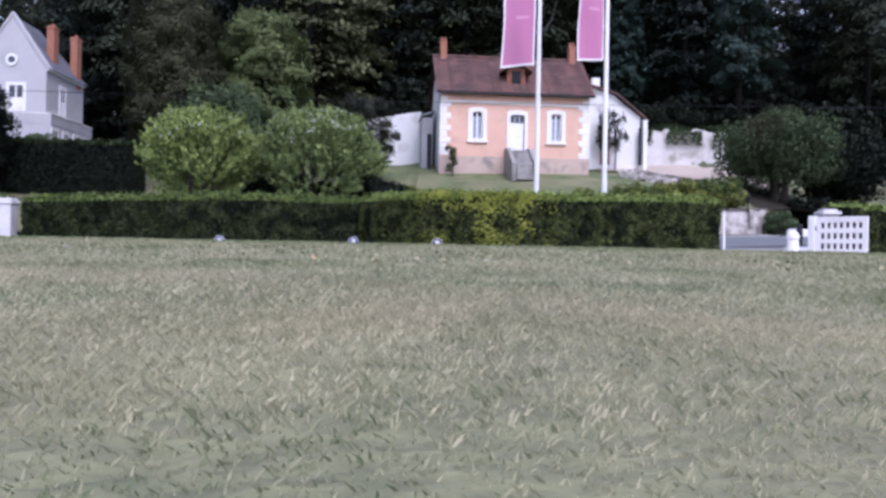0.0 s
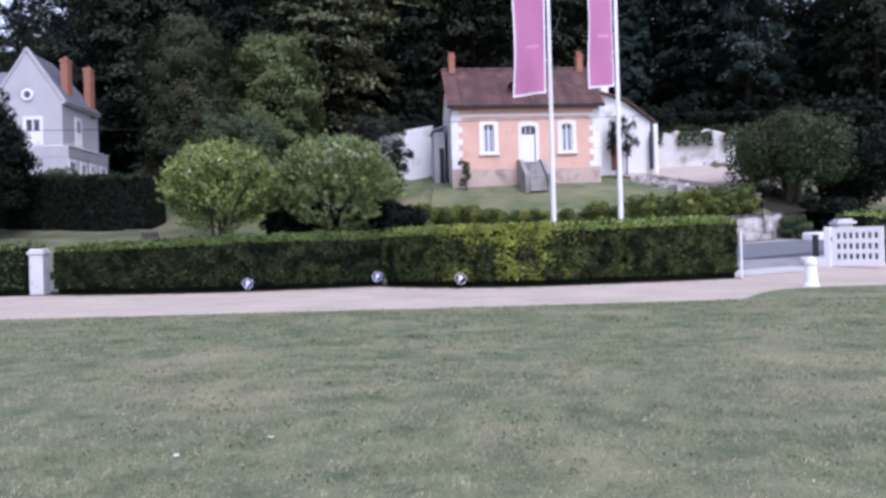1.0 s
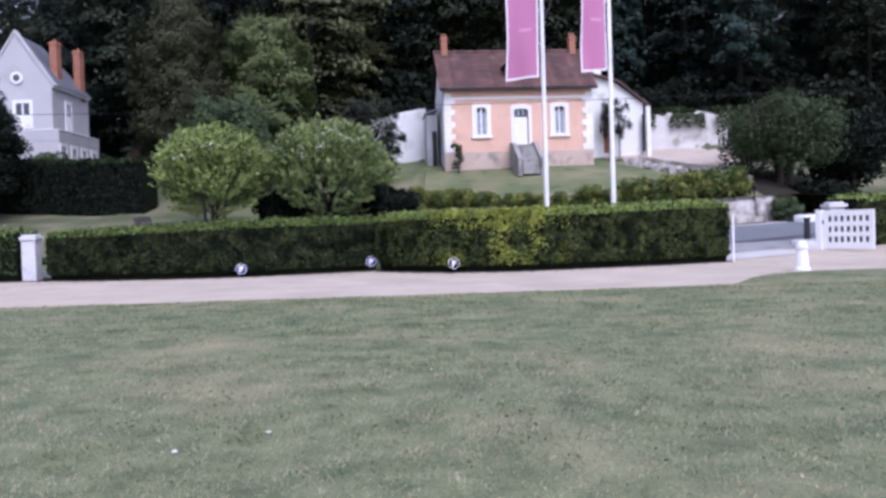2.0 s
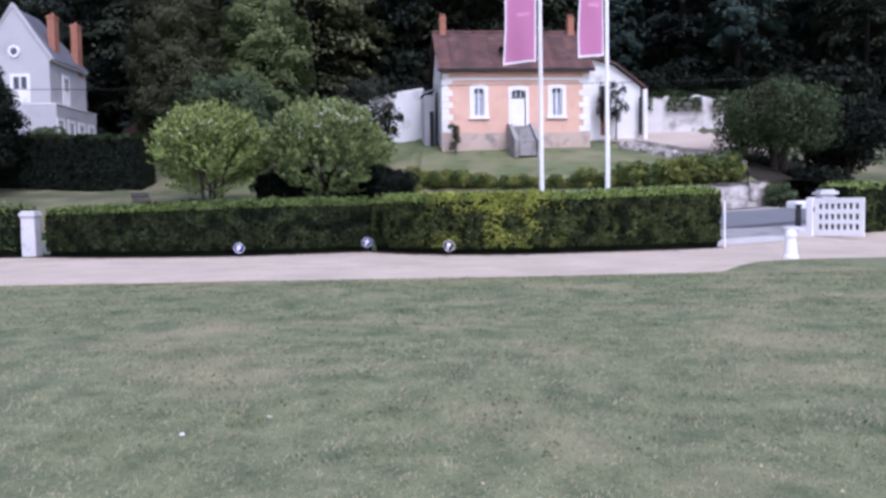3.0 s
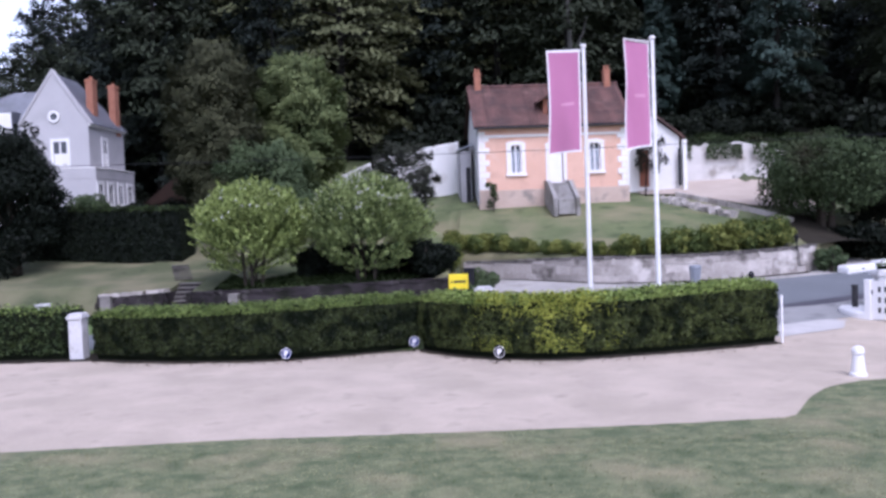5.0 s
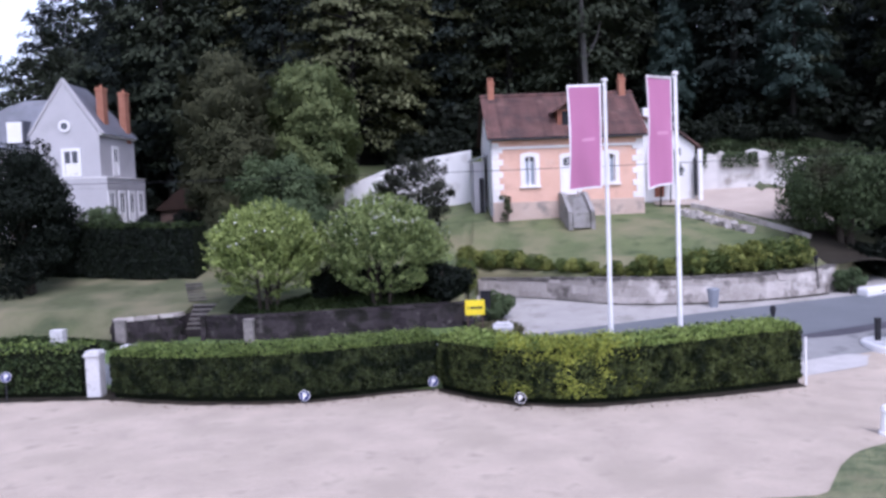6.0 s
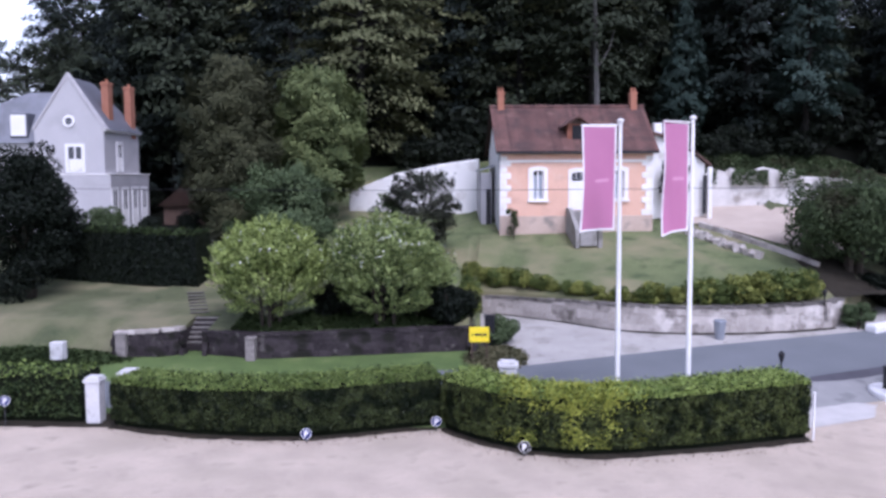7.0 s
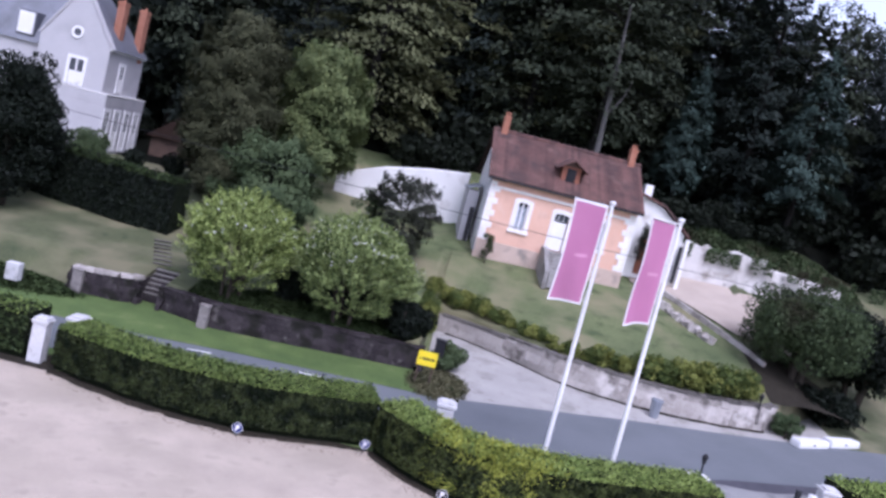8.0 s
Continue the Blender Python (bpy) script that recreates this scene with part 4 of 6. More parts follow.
def dome(g, r, rz, centre_z):
    """Clumps that make a close, round, shorn crown."""
    c, s = [(0, 0, centre_z), (0.1, 0, centre_z - 0.2)], [(r * 0.9, r * 0.9, rz * 0.9), (r * 0.8, r * 0.8, rz * 0.75)]
    for k in range(60):
        d = g.normal(size=3)
        d /= np.linalg.norm(d)
        q = 0.74 + 0.12 * g.random()
        c.append((d[0] * r * q, d[1] * r * q, centre_z + d[2] * rz * q))
        k = 0.3 * (0.7 + 0.7 * g.random())
        s.append((k, k, k * 1.2))
    return c, s


def shoot_crown(name, g, r, rz, centre_z, base_z, shoots, per, size):
    """A crown of upright shoots fanning out from the stems, leaves all along them, thin underneath."""
    d = g.normal(size=(shoots, 3))
    d /= np.linalg.norm(d, axis=1, keepdims=True)
    under = (d[:, 2] < -0.25) & (g.random(shoots) < 0.72)
    d[under, 2] = np.abs(d[under, 2])
    lump = np.array([1 + 0.22 * noise.noise((v[0] * 1.8, v[1] * 1.8, v[2] * 1.8 + 9)) + 0.10 * noise.noise((v[0] * 5, v[1] * 5, v[2] * 5)) for v in d])[:, None]
    tip = np.array([0, 0, centre_z]) + d * np.array([r, r, rz]) * lump * g.uniform(0.80, 1.06, (shoots, 1))
    tip[:, 2] += 0.25 * g.random(shoots) ** 3
    root = np.stack([tip[:, 0] * 0.3, tip[:, 1] * 0.3, base_z + 0.45 * (tip[:, 2] - base_z)], 1)
    k = np.repeat(np.arange(shoots), per)
    t = 1 - 0.55 * g.random(shoots * per)[:, None] ** 1.5
    p = root[k] * (1 - t) + tip[k] * t + g.normal(size=(shoots * per, 3)) * 0.045
    along = (tip - root)[k] + np.array([0, 0, 0.6]) + g.normal(size=(shoots * per, 3)) * 0.5
    nrm = np.cross(along, g.normal(size=(shoots * per, 3))) + d[k] * 1.2 + np.array([0, 0, 1.3])
    nrm /= np.linalg.norm(nrm, axis=1, keepdims=True)
    return leaf_faces(name, p, nrm, size, g, 2.4, along), tip[d[:, 2] > 0.1]


def tree(name, m, label, crown_z, r, rz, n, size, leaves, leaf, mat, seed, trunk=0.25, bark="bark", stems=1, flat=0.0, squash=0.75, category="tree", cone=0.0, flowers=0, shell=0.55, shape=1.6, round_crown=False):
    """A tree: tapering trunk or stems, limbs to the clumps, and a crown of loose leaves."""
    g = np.random.default_rng(seed)
    t = thing(name, m, label, category)
    c, s = dome(g, r, rz, crown_z) if round_crown else clumps(g, n, r, rz, crown_z, size, squash)
    if cone:
        c = [(x * (1 - cone * max((z - crown_z) / rz, -0.6)), y * (1 - cone * max((z - crown_z) / rz, -0.6)), z) for x, y, z in c]
    bm = bmesh.new()
    for k in range(stems):
        a = k * math.tau / stems + g.random()
        off = 0.0 if stems == 1 else 0.35
        top = (g.normal() * 0.2 + math.cos(a) * off * 2.2, g.normal() * 0.2 + math.sin(a) * off * 2.2, crown_z + rz * 0.45)
        tube(bm, [(math.cos(a) * off, math.sin(a) * off, -0.4), (top[0] * 0.4 + math.cos(a) * off * 0.5, top[1] * 0.4 + math.sin(a) * off * 0.5, crown_z * 0.5), top], [trunk, trunk * 0.75, trunk * 0.25], 8)
    for x, y, z in c[:10]:
        zz = max(z - 0.3 * rz - 0.3 * math.hypot(x, y), crown_z - rz * 0.9, 0.2)
        tube(bm, [(0, 0, zz), (x * 0.5, y * 0.5, (zz + z) / 2 + 0.05 * rz), (x, y, z)], [trunk * 0.4, trunk * 0.25, trunk * 0.08], 6)
    part("trunk", bm, M[bark], t)
    if round_crown:
        me, tips = shoot_crown("crown", g, r, rz, crown_z, 0.5, leaves // 45, 45, leaf)
    else:
        me = leaf_mesh("crown", c, s, leaves, leaf, seed, flat, shell, shape)
    tagged(part("crown", me, M[mat], t), kind="stuff")
    if flowers:
        chosen = tips[g.permutation(len(tips))[:flowers // 3]]
        at = np.repeat(chosen, 3, axis=0) + g.normal(size=(len(chosen) * 3, 3)) * 0.05 + (np.repeat(chosen, 3, axis=0) - np.array([0, 0, crown_z])) * 0.02
        face = at - np.array([0, 0, crown_z - 0.5]) + g.normal(size=at.shape)
        me = leaf_faces("blossom", at, face / np.linalg.norm(face, axis=1, keepdims=True), 0.06, g, 1.1)
        tagged(part("blossom", me, M["flower"], t, "scattered white blossoms"), kind="stuff")
    return t


def bough_tree(name, m, label, z0, z1, r, mat, seed, boughs, leaves, leaf, cone=False, droop=0.10, rise=0.25, thick=0.16, trunk=0.3, bark="forest_bark", category="tree", stems=1, top=0.55):
    """A tree whose crown hangs in boughs: each a spray of leaves that runs out from the trunk, lit on top and open underneath."""
    g = np.random.default_rng(seed)
    t = thing(name, m, label, category)
    h = z0 + (z1 - z0) * (np.arange(boughs) + g.random(boughs)) / boughs
    u = (h - z0) / (z1 - z0)
    if cone:
        reach = r * (1.02 - u) ** 0.75 * np.minimum(1.0, 0.55 + 2.2 * u)
    else:
        reach = r * np.sqrt(np.clip(1 - np.abs((u - 0.42) / np.where(u > 0.42, 0.60, 0.52)) ** 2.2, 0.03, 1))
    reach *= g.uniform(0.72, 1.14, boughs)
    az = np.arange(boughs) * 2.39996 + g.normal(size=boughs) * 0.35
    pick = g.choice(boughs, leaves, p=(reach + 0.4) ** 1.7 / ((reach + 0.4) ** 1.7).sum())
    along = 0.22 + 0.80 * np.sqrt(g.random(leaves))
    far = reach[pick] * along
    side = g.normal(size=leaves) * (0.10 + 0.24 * reach[pick]) * (1.15 - along * 0.75)
    ca, sa = np.cos(az[pick]), np.sin(az[pick])
    lift = (rise * (0.35 + u[pick]) * far - droop * far ** 2 / np.maximum(r, 1) * 2.0 * (1.1 - u[pick]))
    sag = -0.22 * np.abs(side)
    p = np.stack([ca * far - sa * side, sa * far + ca * side, h[pick] + lift + sag + g.normal(size=leaves) * thick], 1)
    out = np.stack([ca - sa * side * 0.3, sa + ca * side * 0.3, np.zeros(leaves)], 1)
    nrm = np.array([0, 0, 1.0]) + out * top + g.normal(size=(leaves, 3)) * 0.27
    nrm /= np.linalg.norm(nrm, axis=1, keepdims=True)
    way = out + np.array([0, 0, -0.35]) + g.normal(size=(leaves, 3)) * 0.5
    bm = bmesh.new()
    for k in range(stems):
        a = k * math.tau / stems + 0.6
        o = 0.0 if stems == 1 else 0.45
        tube(bm, [(math.cos(a) * o, math.sin(a) * o, -0.5), (math.cos(a) * o * 0.8 + 0.1, math.sin(a) * o * 0.8, z0 + 0.35 * (z1 - z0)), (0.15, 0.1, z0 + 0.72 * (z1 - z0)), (0.1, 0, z1 - 0.1)], [trunk, trunk * 0.75, trunk * 0.4, trunk * 0.08], 9)
    for k in range(0, boughs, max(boughs // 26, 1)):
        e = reach[k] * 0.8
        tube(bm, [(0, 0, h[k] - 0.1 * reach[k]), (math.cos(az[k]) * e * 0.5, math.sin(az[k]) * e * 0.5, h[k] + rise * 0.2 * e), (math.cos(az[k]) * e, math.sin(az[k]) * e, h[k] + rise * (0.35 + u[k]) * e - droop * e * e / max(r, 1) * 2 * (1.1 - u[k]) - 0.05)],
             [trunk * 0.28, trunk * 0.18, trunk * 0.05], 5)
    part("trunk", bm, M[bark], t)
    tagged(part("crown", leaf_faces("crown", p, nrm, leaf, g, 1.7, way), M[mat], t), kind="stuff")
    return t


def on(x, y, sink=0.0, turn=0.0):
    return pose(x, y, land(x, y) - sink, 0, 0, turn)


# two round flowering trees behind the old wall
tree("flowering_tree", on(-10.6, 34.7), "round bright green tree with white blossoms, on thin stems", 2.55, 2.65, 2.05, 110, 0.5, 50000, 0.052, "bright_leaf", 21, 0.085, stems=4, flowers=260, round_crown=True)
tree("flowering_tree", on(-5.6, 34.9), "round bright green tree dotted with white blossoms", 2.6, 2.75, 2.15, 120, 0.52, 52000, 0.052, "cool_leaf", 22, 0.085, stems=5, flowers=420, round_crown=True)
# bushes added behind the trees, near-black to give the shade there
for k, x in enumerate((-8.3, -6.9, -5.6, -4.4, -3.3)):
    b = tree("bush", on(x, 36.5 + 0.3 * math.sin(k * 2.0)), "near-black bush filling in the shade behind the flowering trees", 0.7, 0.95, 0.75 + 0.1 * (k % 2), 26, 0.42, 4200, 0.09, "dark_leaf", 230 + k, 0.06, stems=3, category="bush")
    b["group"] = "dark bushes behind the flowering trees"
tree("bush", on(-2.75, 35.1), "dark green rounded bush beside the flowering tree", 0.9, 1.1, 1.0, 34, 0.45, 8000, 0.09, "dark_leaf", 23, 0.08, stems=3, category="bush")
bough_tree("conifer", on(-15.5, 46.2), "tall olive-brown conifer with dense ascending sprays", 0.3, 9.6, 2.7, "conifer", 24, 200, 44000, 0.10, droop=0.0, rise=0.6, thick=0.20, trunk=0.3, top=0.9)
bough_tree("light_tree", on(-11.35, 50), "light green broadleaf tree with a dark trunk", 1.9, 9.0, 2.9, "light_leaf", 25, 120, 34000, 0.125, droop=0.16, rise=0.30, thick=0.22, trunk=0.38, top=0.7)
bough_tree("tall_shrub", on(-11.9, 43.2), "grey-green tall shrub on the terrace lawn", 0.4, 4.8, 2.8, "mid_leaf", 26, 70, 20000, 0.10, droop=0.12, rise=0.35, thick=0.20, trunk=0.14, stems=3, category="shrub", top=0.8)
bough_tree("small_tree", on(-4.6, 44), "small dark purple-green tree on the lawn", 0.7, 4.3, 2.0, "purple_leaf", 27, 46, 10000, 0.095, droop=0.10, rise=0.45, thick=0.14, trunk=0.1, top=0.5)
tree("sapling", on(-6.6, 44.5), "thin pale green sapling with few leaves", 2.6, 0.8, 1.2, 18, 0.3, 1100, 0.09, "mid_leaf", 28, 0.05)
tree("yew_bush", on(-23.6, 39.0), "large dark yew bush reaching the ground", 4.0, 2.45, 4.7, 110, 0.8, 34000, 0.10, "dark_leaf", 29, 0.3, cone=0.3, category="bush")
tree("dark_bush", on(17.4, 42.2), "large dark green spreading bush above a shaded hollow", 2.8, 3.6, 2.25, 120, 0.8, 30000, 0.10, "bush_leaf", 30, 0.2, stems=4, category="bush")
tree("dark_bush", on(21.5, 44), "dark green bush beyond the wall end", 2.8, 2.9, 2.2, 60, 0.95, 14000, 0.14, "dark_leaf", 31, 0.2, stems=3, category="bush")
tree("bush", on(15.35, 37.0), "low green bush at the end of the stone wall", 0.5, 0.85, 0.6, 18, 0.3, 2400, 0.09, "mid_leaf", 382, 0.06, stems=3, category="bush")
# near-black leaves give the dark hollow under the spreading bush its shade
tree("dark_bush", on(18.6, 40.6), "low bush, near-black for the shade under the spreading bush", 0.8, 1.8, 0.8, 30, 0.6, 6000, 0.12, "dark_leaf", 38, 0.1, stems=3, category="bush")
tree("bush", on(-0.6, 35.2), "small green bush beside the yellow sign", 0.65, 0.7, 0.6, 20, 0.35, 3000, 0.09, "mid_leaf", 32, 0.05, category="bush")
tree("bush", on(0.35, 46.4), "thin climbing shrub against the cottage front", 0.95, 0.42, 0.95, 14, 0.2, 420, 0.08, "ivy", 33, 0.04, category="bush")
bough_tree("climbing_shrub", on(10.0, 49.4), "straggling climbing shrub with bare stems on the outhouse wall", 1.5, 3.6, 1.0, "purple_leaf", 37, 18, 1500, 0.10, droop=0.15, rise=0.3, thick=0.15, trunk=0.05, stems=2, category="shrub")
tree("clipped_ball_bush", on(-23.0, 46.0), "clipped round green bush by the villa", 1.1, 1.05, 0.9, 26, 0.5, 5000, 0.09, "mid_leaf", 34, 0.08, category="bush")
tree("clipped_ball_bush", on(-20.6, 47.0), "clipped dark ball bush near the villa", 0.9, 0.55, 0.7, 16, 0.4, 2400, 0.09, "dark_leaf", 35, 0.08, category="bush")
tree("clipped_ball_bush", on(-18.8, 48.0), "clipped dark ball bush near the villa", 0.9, 0.6, 0.7, 16, 0.4, 2400, 0.09, "dark_leaf", 36, 0.08, category="bush")

# row of yellowing shrubs along the top of the pale wall
for k in range(40):
    g = random.Random(100 + k)
    x = -1.1 + k * 0.375 + g.uniform(-0.12, 0.12)
    y = wall_line(x) + 0.5 + g.uniform(-0.15, 0.2)
    if k < 6:
        s = tree("low_shrub", on(x, y, 0.05), "low yellow-green shrub on top of the stone wall", 0.5, 0.52, 0.52, 16, 0.25, 1500, 0.066, ("vine", "shrub_leaf", "vine", "vine", "shrub_leaf", "vine")[k], 60 + k, 0.03, category="shrub")
        s["group"] = "shrub row on the wall"
        if k == 0:
            shrubs = []
        shrubs.append(s)
    else:
        sc = g.uniform(0.55, 1.05) * (0.8 + 0.65 * smooth(4, 10, x))
        copy_thing(shrubs[k % 6], on(x, y, 0.05, g.uniform(0, 360)) @ Matrix.Diagonal((sc, sc, sc, 1)))

for k in range(13):
    g = random.Random(300 + k)
    y = 35.6 + k * 0.58
    sc = g.uniform(0.65, 1.05)
    copy_thing(shrubs[k % 6], pose(-1.95 + g.uniform(-0.15, 0.15), y, high(-2.1, y) - 0.12, 0, 0, g.uniform(0, 360)) @ Matrix.Diagonal((sc, sc, sc, 1)))

# the wood on the hill: five kinds, repeated
kinds = [
    bough_tree("forest_tree", pose(6.5, 60.5, high(6.5, 60.5)), "tall dark broadleaf forest tree with drooping layers", 5.5, 21, 4.6, "forest_leaf", 41, 90, 8000, 0.225, droop=0.22, thick=0.22, trunk=0.25),
    bough_tree("forest_tree", pose(-10.5, 62, high(-10.5, 62) - 0.2), "large layered olive-green forest tree", 1.6, 18.2, 6.0, "forest_light", 42, 120, 12000, 0.215, droop=0.24, thick=0.14, trunk=0.4),
    bough_tree("forest_tree", pose(1.5, 64, high(1.5, 64) - 0.2), "dark broadleaf forest tree with dense crown", 3.0, 19.2, 5.2, "forest_leaf", 43, 95, 8200, 0.23, droop=0.20, thick=0.22, trunk=0.35),
    bough_tree("forest_tree", pose(18, 62, high(18, 62) - 0.2), "dark blue-green forest conifer with layered boughs", 2.0, 19.5, 5.2, "forest_blue", 44, 100, 8200, 0.23, cone=True, droop=0.24, thick=0.18, trunk=0.35),
    bough_tree("forest_tree", pose(-18, 65, high(-18, 65) - 0.2), "dark grey-green forest tree", 3.0, 18.8, 5.0, "forest_blue", 45, 95, 8000, 0.23, droop=0.18, thick=0.24, trunk=0.35),
]
for x, y, sc in ((-16, 66, 1.0), (-5.5, 68, 1.1), (3.5, 67.5, 1.0), (-20.5, 71, 1.1), (8, 71, 1.1)):
    copy_thing(kinds[1], pose(x, y, high(x, y) - 0.3, 0, 0, x * 50) @ Matrix.Diagonal((sc, sc, sc, 1)))
for o in kinds:
    o["group"] = "trees of the wood"
g = random.Random(9)
for row, (y, step, scale) in enumerate(((62, 6.8, 0.95), (67.5, 6.6, 1.05), (74, 7.4, 1.1), (82, 8.2, 1.2), (92, 9.0, 1.25))):
    x = -58 + row * 2.3
    while x < 56:
        px, py = x + g.uniform(-1.6, 1.6), y + g.uniform(-1.5, 1.5)
        x += step
        if row == 0 and (-22 < px < 21):
            continue
        if (row > 2 and -22 < px < 16) or (px < -30 and row > 1) or px > 46 or px < -48 or (row == 4 and px < 18) or (row == 3 and -14 < px < 8):
            continue
        sc = scale * g.uniform(0.85, 1.15) * (0.72 if px < -29 else 1)
        if px > 17:
            sc = min(sc, (7.3 + 0.316 * py - high(px, py)) / 20.5)
        if px / py < -0.54:
            sc = min(sc, (0.298 * py - high(px, py)) / 20)
        k = g.choice((0, 2, 3, 4, 4, 1)) if px < 6 else g.choice((0, 2, 3, 3, 4))
        copy_thing(kinds[k], pose(px, py, high(px, py) - 0.3, 0, 0, g.uniform(0, 360)) @ Matrix.Diagonal((sc, sc, sc, 1)))
for x, y, k, sc in ((10, 66, 2, 1.0), (13.5, 70, 4, 1.1), (16, 67, 3, 1.0), (-28.5, 61.5, 4, 0.7), (-33, 64, 2, 0.62), (-25, 66, 0, 0.8), (-21.5, 68, 4, 0.95), (-23, 74, 2, 1.0), (-27.5, 72, 3, 0.85), (-20.5, 63.5, 2, 0.8), (-15.5, 61, 4, 0.75), (-17.5, 69, 2, 1.0), (-30, 66, 4, 0.72), (-36, 66, 2, 0.66), (-26.5, 64.5, 2, 0.72), (-24.3, 63.2, 4, 0.7), (-29, 70, 2, 0.9), (-37.5, 75, 4, 0.95), (-40.5, 78, 2, 0.9), (-34.5, 73, 2, 0.95), (-31.5, 77, 4, 1.0)):
    if x / y < -0.54:
        sc = min(sc, (0.298 * y - high(x, y)) / 20)
    copy_thing(kinds[k], pose(x, y, high(x, y) - 0.3, 0, 0, x * 70) @ Matrix.Diagonal((sc, sc, sc, 1)))
for x, y, z0, z1, r, seed in ((20.9, 58.3, 3.6, 14.4, 3.4, 46), (12.9, 59.5, 2.6, 11.2, 2.4, 47)):
    o = bough_tree("forest_tree", pose(x, y, high(x, y) - 0.3), "blue-green conifer standing at the edge of the wood", z0, z1, r, "teal_leaf", seed, 70, 10000, 0.17, cone=True, droop=0.22, thick=0.16, trunk=0.25)
    o["group"] = "trees of the wood"
pale = thing("bare_trunk", pose(6.5, 57.5, high(6.5, 57.5)), "slender pale bare trunk at the edge of the wood", "tree")
part("trunk", tube(bmesh.new(), [(0, 0, -0.5), (0.05, 0, 5), (-0.1, 0, 11), (-0.3, 0, 15.5)], [0.24, 0.2, 0.15, 0.05]), M["pale_bark"], pale)
part("branch", tube(bmesh.new(), [(0.0, 0, 8), (0.8, -0.3, 9.4), (1.1, -0.4, 10.6)], [0.08, 0.06, 0.02]), M["pale_bark"], pale)
# bushes added at the wood's edge, near-black for the shade under the trees
brush = tree("undergrowth_bush", pose(-3, 61.5, high(-3, 61.5) - 0.3), "undergrowth bush at the wood's edge, darkened for the wood's shade", 1.6, 2.2, 1.5, 40, 0.9, 1500, 0.27, "undergrowth", 46, 0.1, "forest_bark", stems=3, category="bush")
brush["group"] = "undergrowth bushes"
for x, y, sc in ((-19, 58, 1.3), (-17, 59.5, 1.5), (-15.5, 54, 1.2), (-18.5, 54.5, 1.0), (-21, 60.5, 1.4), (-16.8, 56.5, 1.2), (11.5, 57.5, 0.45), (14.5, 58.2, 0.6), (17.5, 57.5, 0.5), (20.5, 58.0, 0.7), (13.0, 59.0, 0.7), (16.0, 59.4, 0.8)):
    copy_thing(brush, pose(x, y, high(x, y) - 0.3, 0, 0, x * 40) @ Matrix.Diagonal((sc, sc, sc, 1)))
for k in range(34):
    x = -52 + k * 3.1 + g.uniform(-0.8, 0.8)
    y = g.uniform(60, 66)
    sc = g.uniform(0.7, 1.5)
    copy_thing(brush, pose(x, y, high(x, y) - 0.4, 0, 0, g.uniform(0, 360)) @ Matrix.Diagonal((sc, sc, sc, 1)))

# dark leaf cover added over the terrace for the shade under the flowering trees
g2 = np.random.default_rng(91)
ix, iy = g2.uniform(-12.2, -2.1, 16000), g2.random(16000)
ground_y = np.array([wall_line(a) + 0.25 for a in ix]) + iy * (2.6 + 0.8 * np.sin(ix * 1.3))
iz = np.array([high(a, b) for a, b in zip(ix, ground_y)]) + g2.uniform(0.03, 0.14, 16000)
face = g2.normal(size=(16000, 3)) * 0.45 + np.array([0, 0, 1.0])
ivy = part("ground_ivy", leaf_faces("ground_ivy", np.stack([ix, ground_y, iz], 1), face / np.linalg.norm(face, axis=1, keepdims=True), 0.10, g2), M["ivy"])
tagged(ivy, "dark green leaf cover added for the shade on the terrace under the trees", "ivy", kind="stuff")

# creepers on the bank behind the yard wall, hanging over its broken top
n = 15000
gx = g2.uniform(12.4, 27.0, n)
gy = 53.45 + 4.6 * g2.random(n) ** 1.3
gz = np.array([high(a, b) for a, b in zip(gx, gy)]) + g2.uniform(0.02, 0.30, n)
hang = (g2.random(n) < 0.16) & (np.array([noise.noise((a * 0.9, 3.0, 1.0)) for a in gx]) > -0.05)
gy[hang] = 52.75 + 0.05 * (gx[hang] - 12.6) - 0.05
gz[hang] = 8.15 - 0.9 * g2.random(int(hang.sum())) ** 1.6
face = g2.normal(size=(n, 3)) * 0.45 + np.where(hang[:, None], np.array([0, -0.8, 0.7]), np.array([0, 0, 1.0]))
creeper = part("creeper", leaf_faces("creeper", np.stack([gx, gy, gz], 1), face / np.linalg.norm(face, axis=1, keepdims=True), 0.13, g2), M["bush_leaf"])
tagged(creeper, "dark green creeper over the bank and the broken wall top", "creeper", kind="stuff")

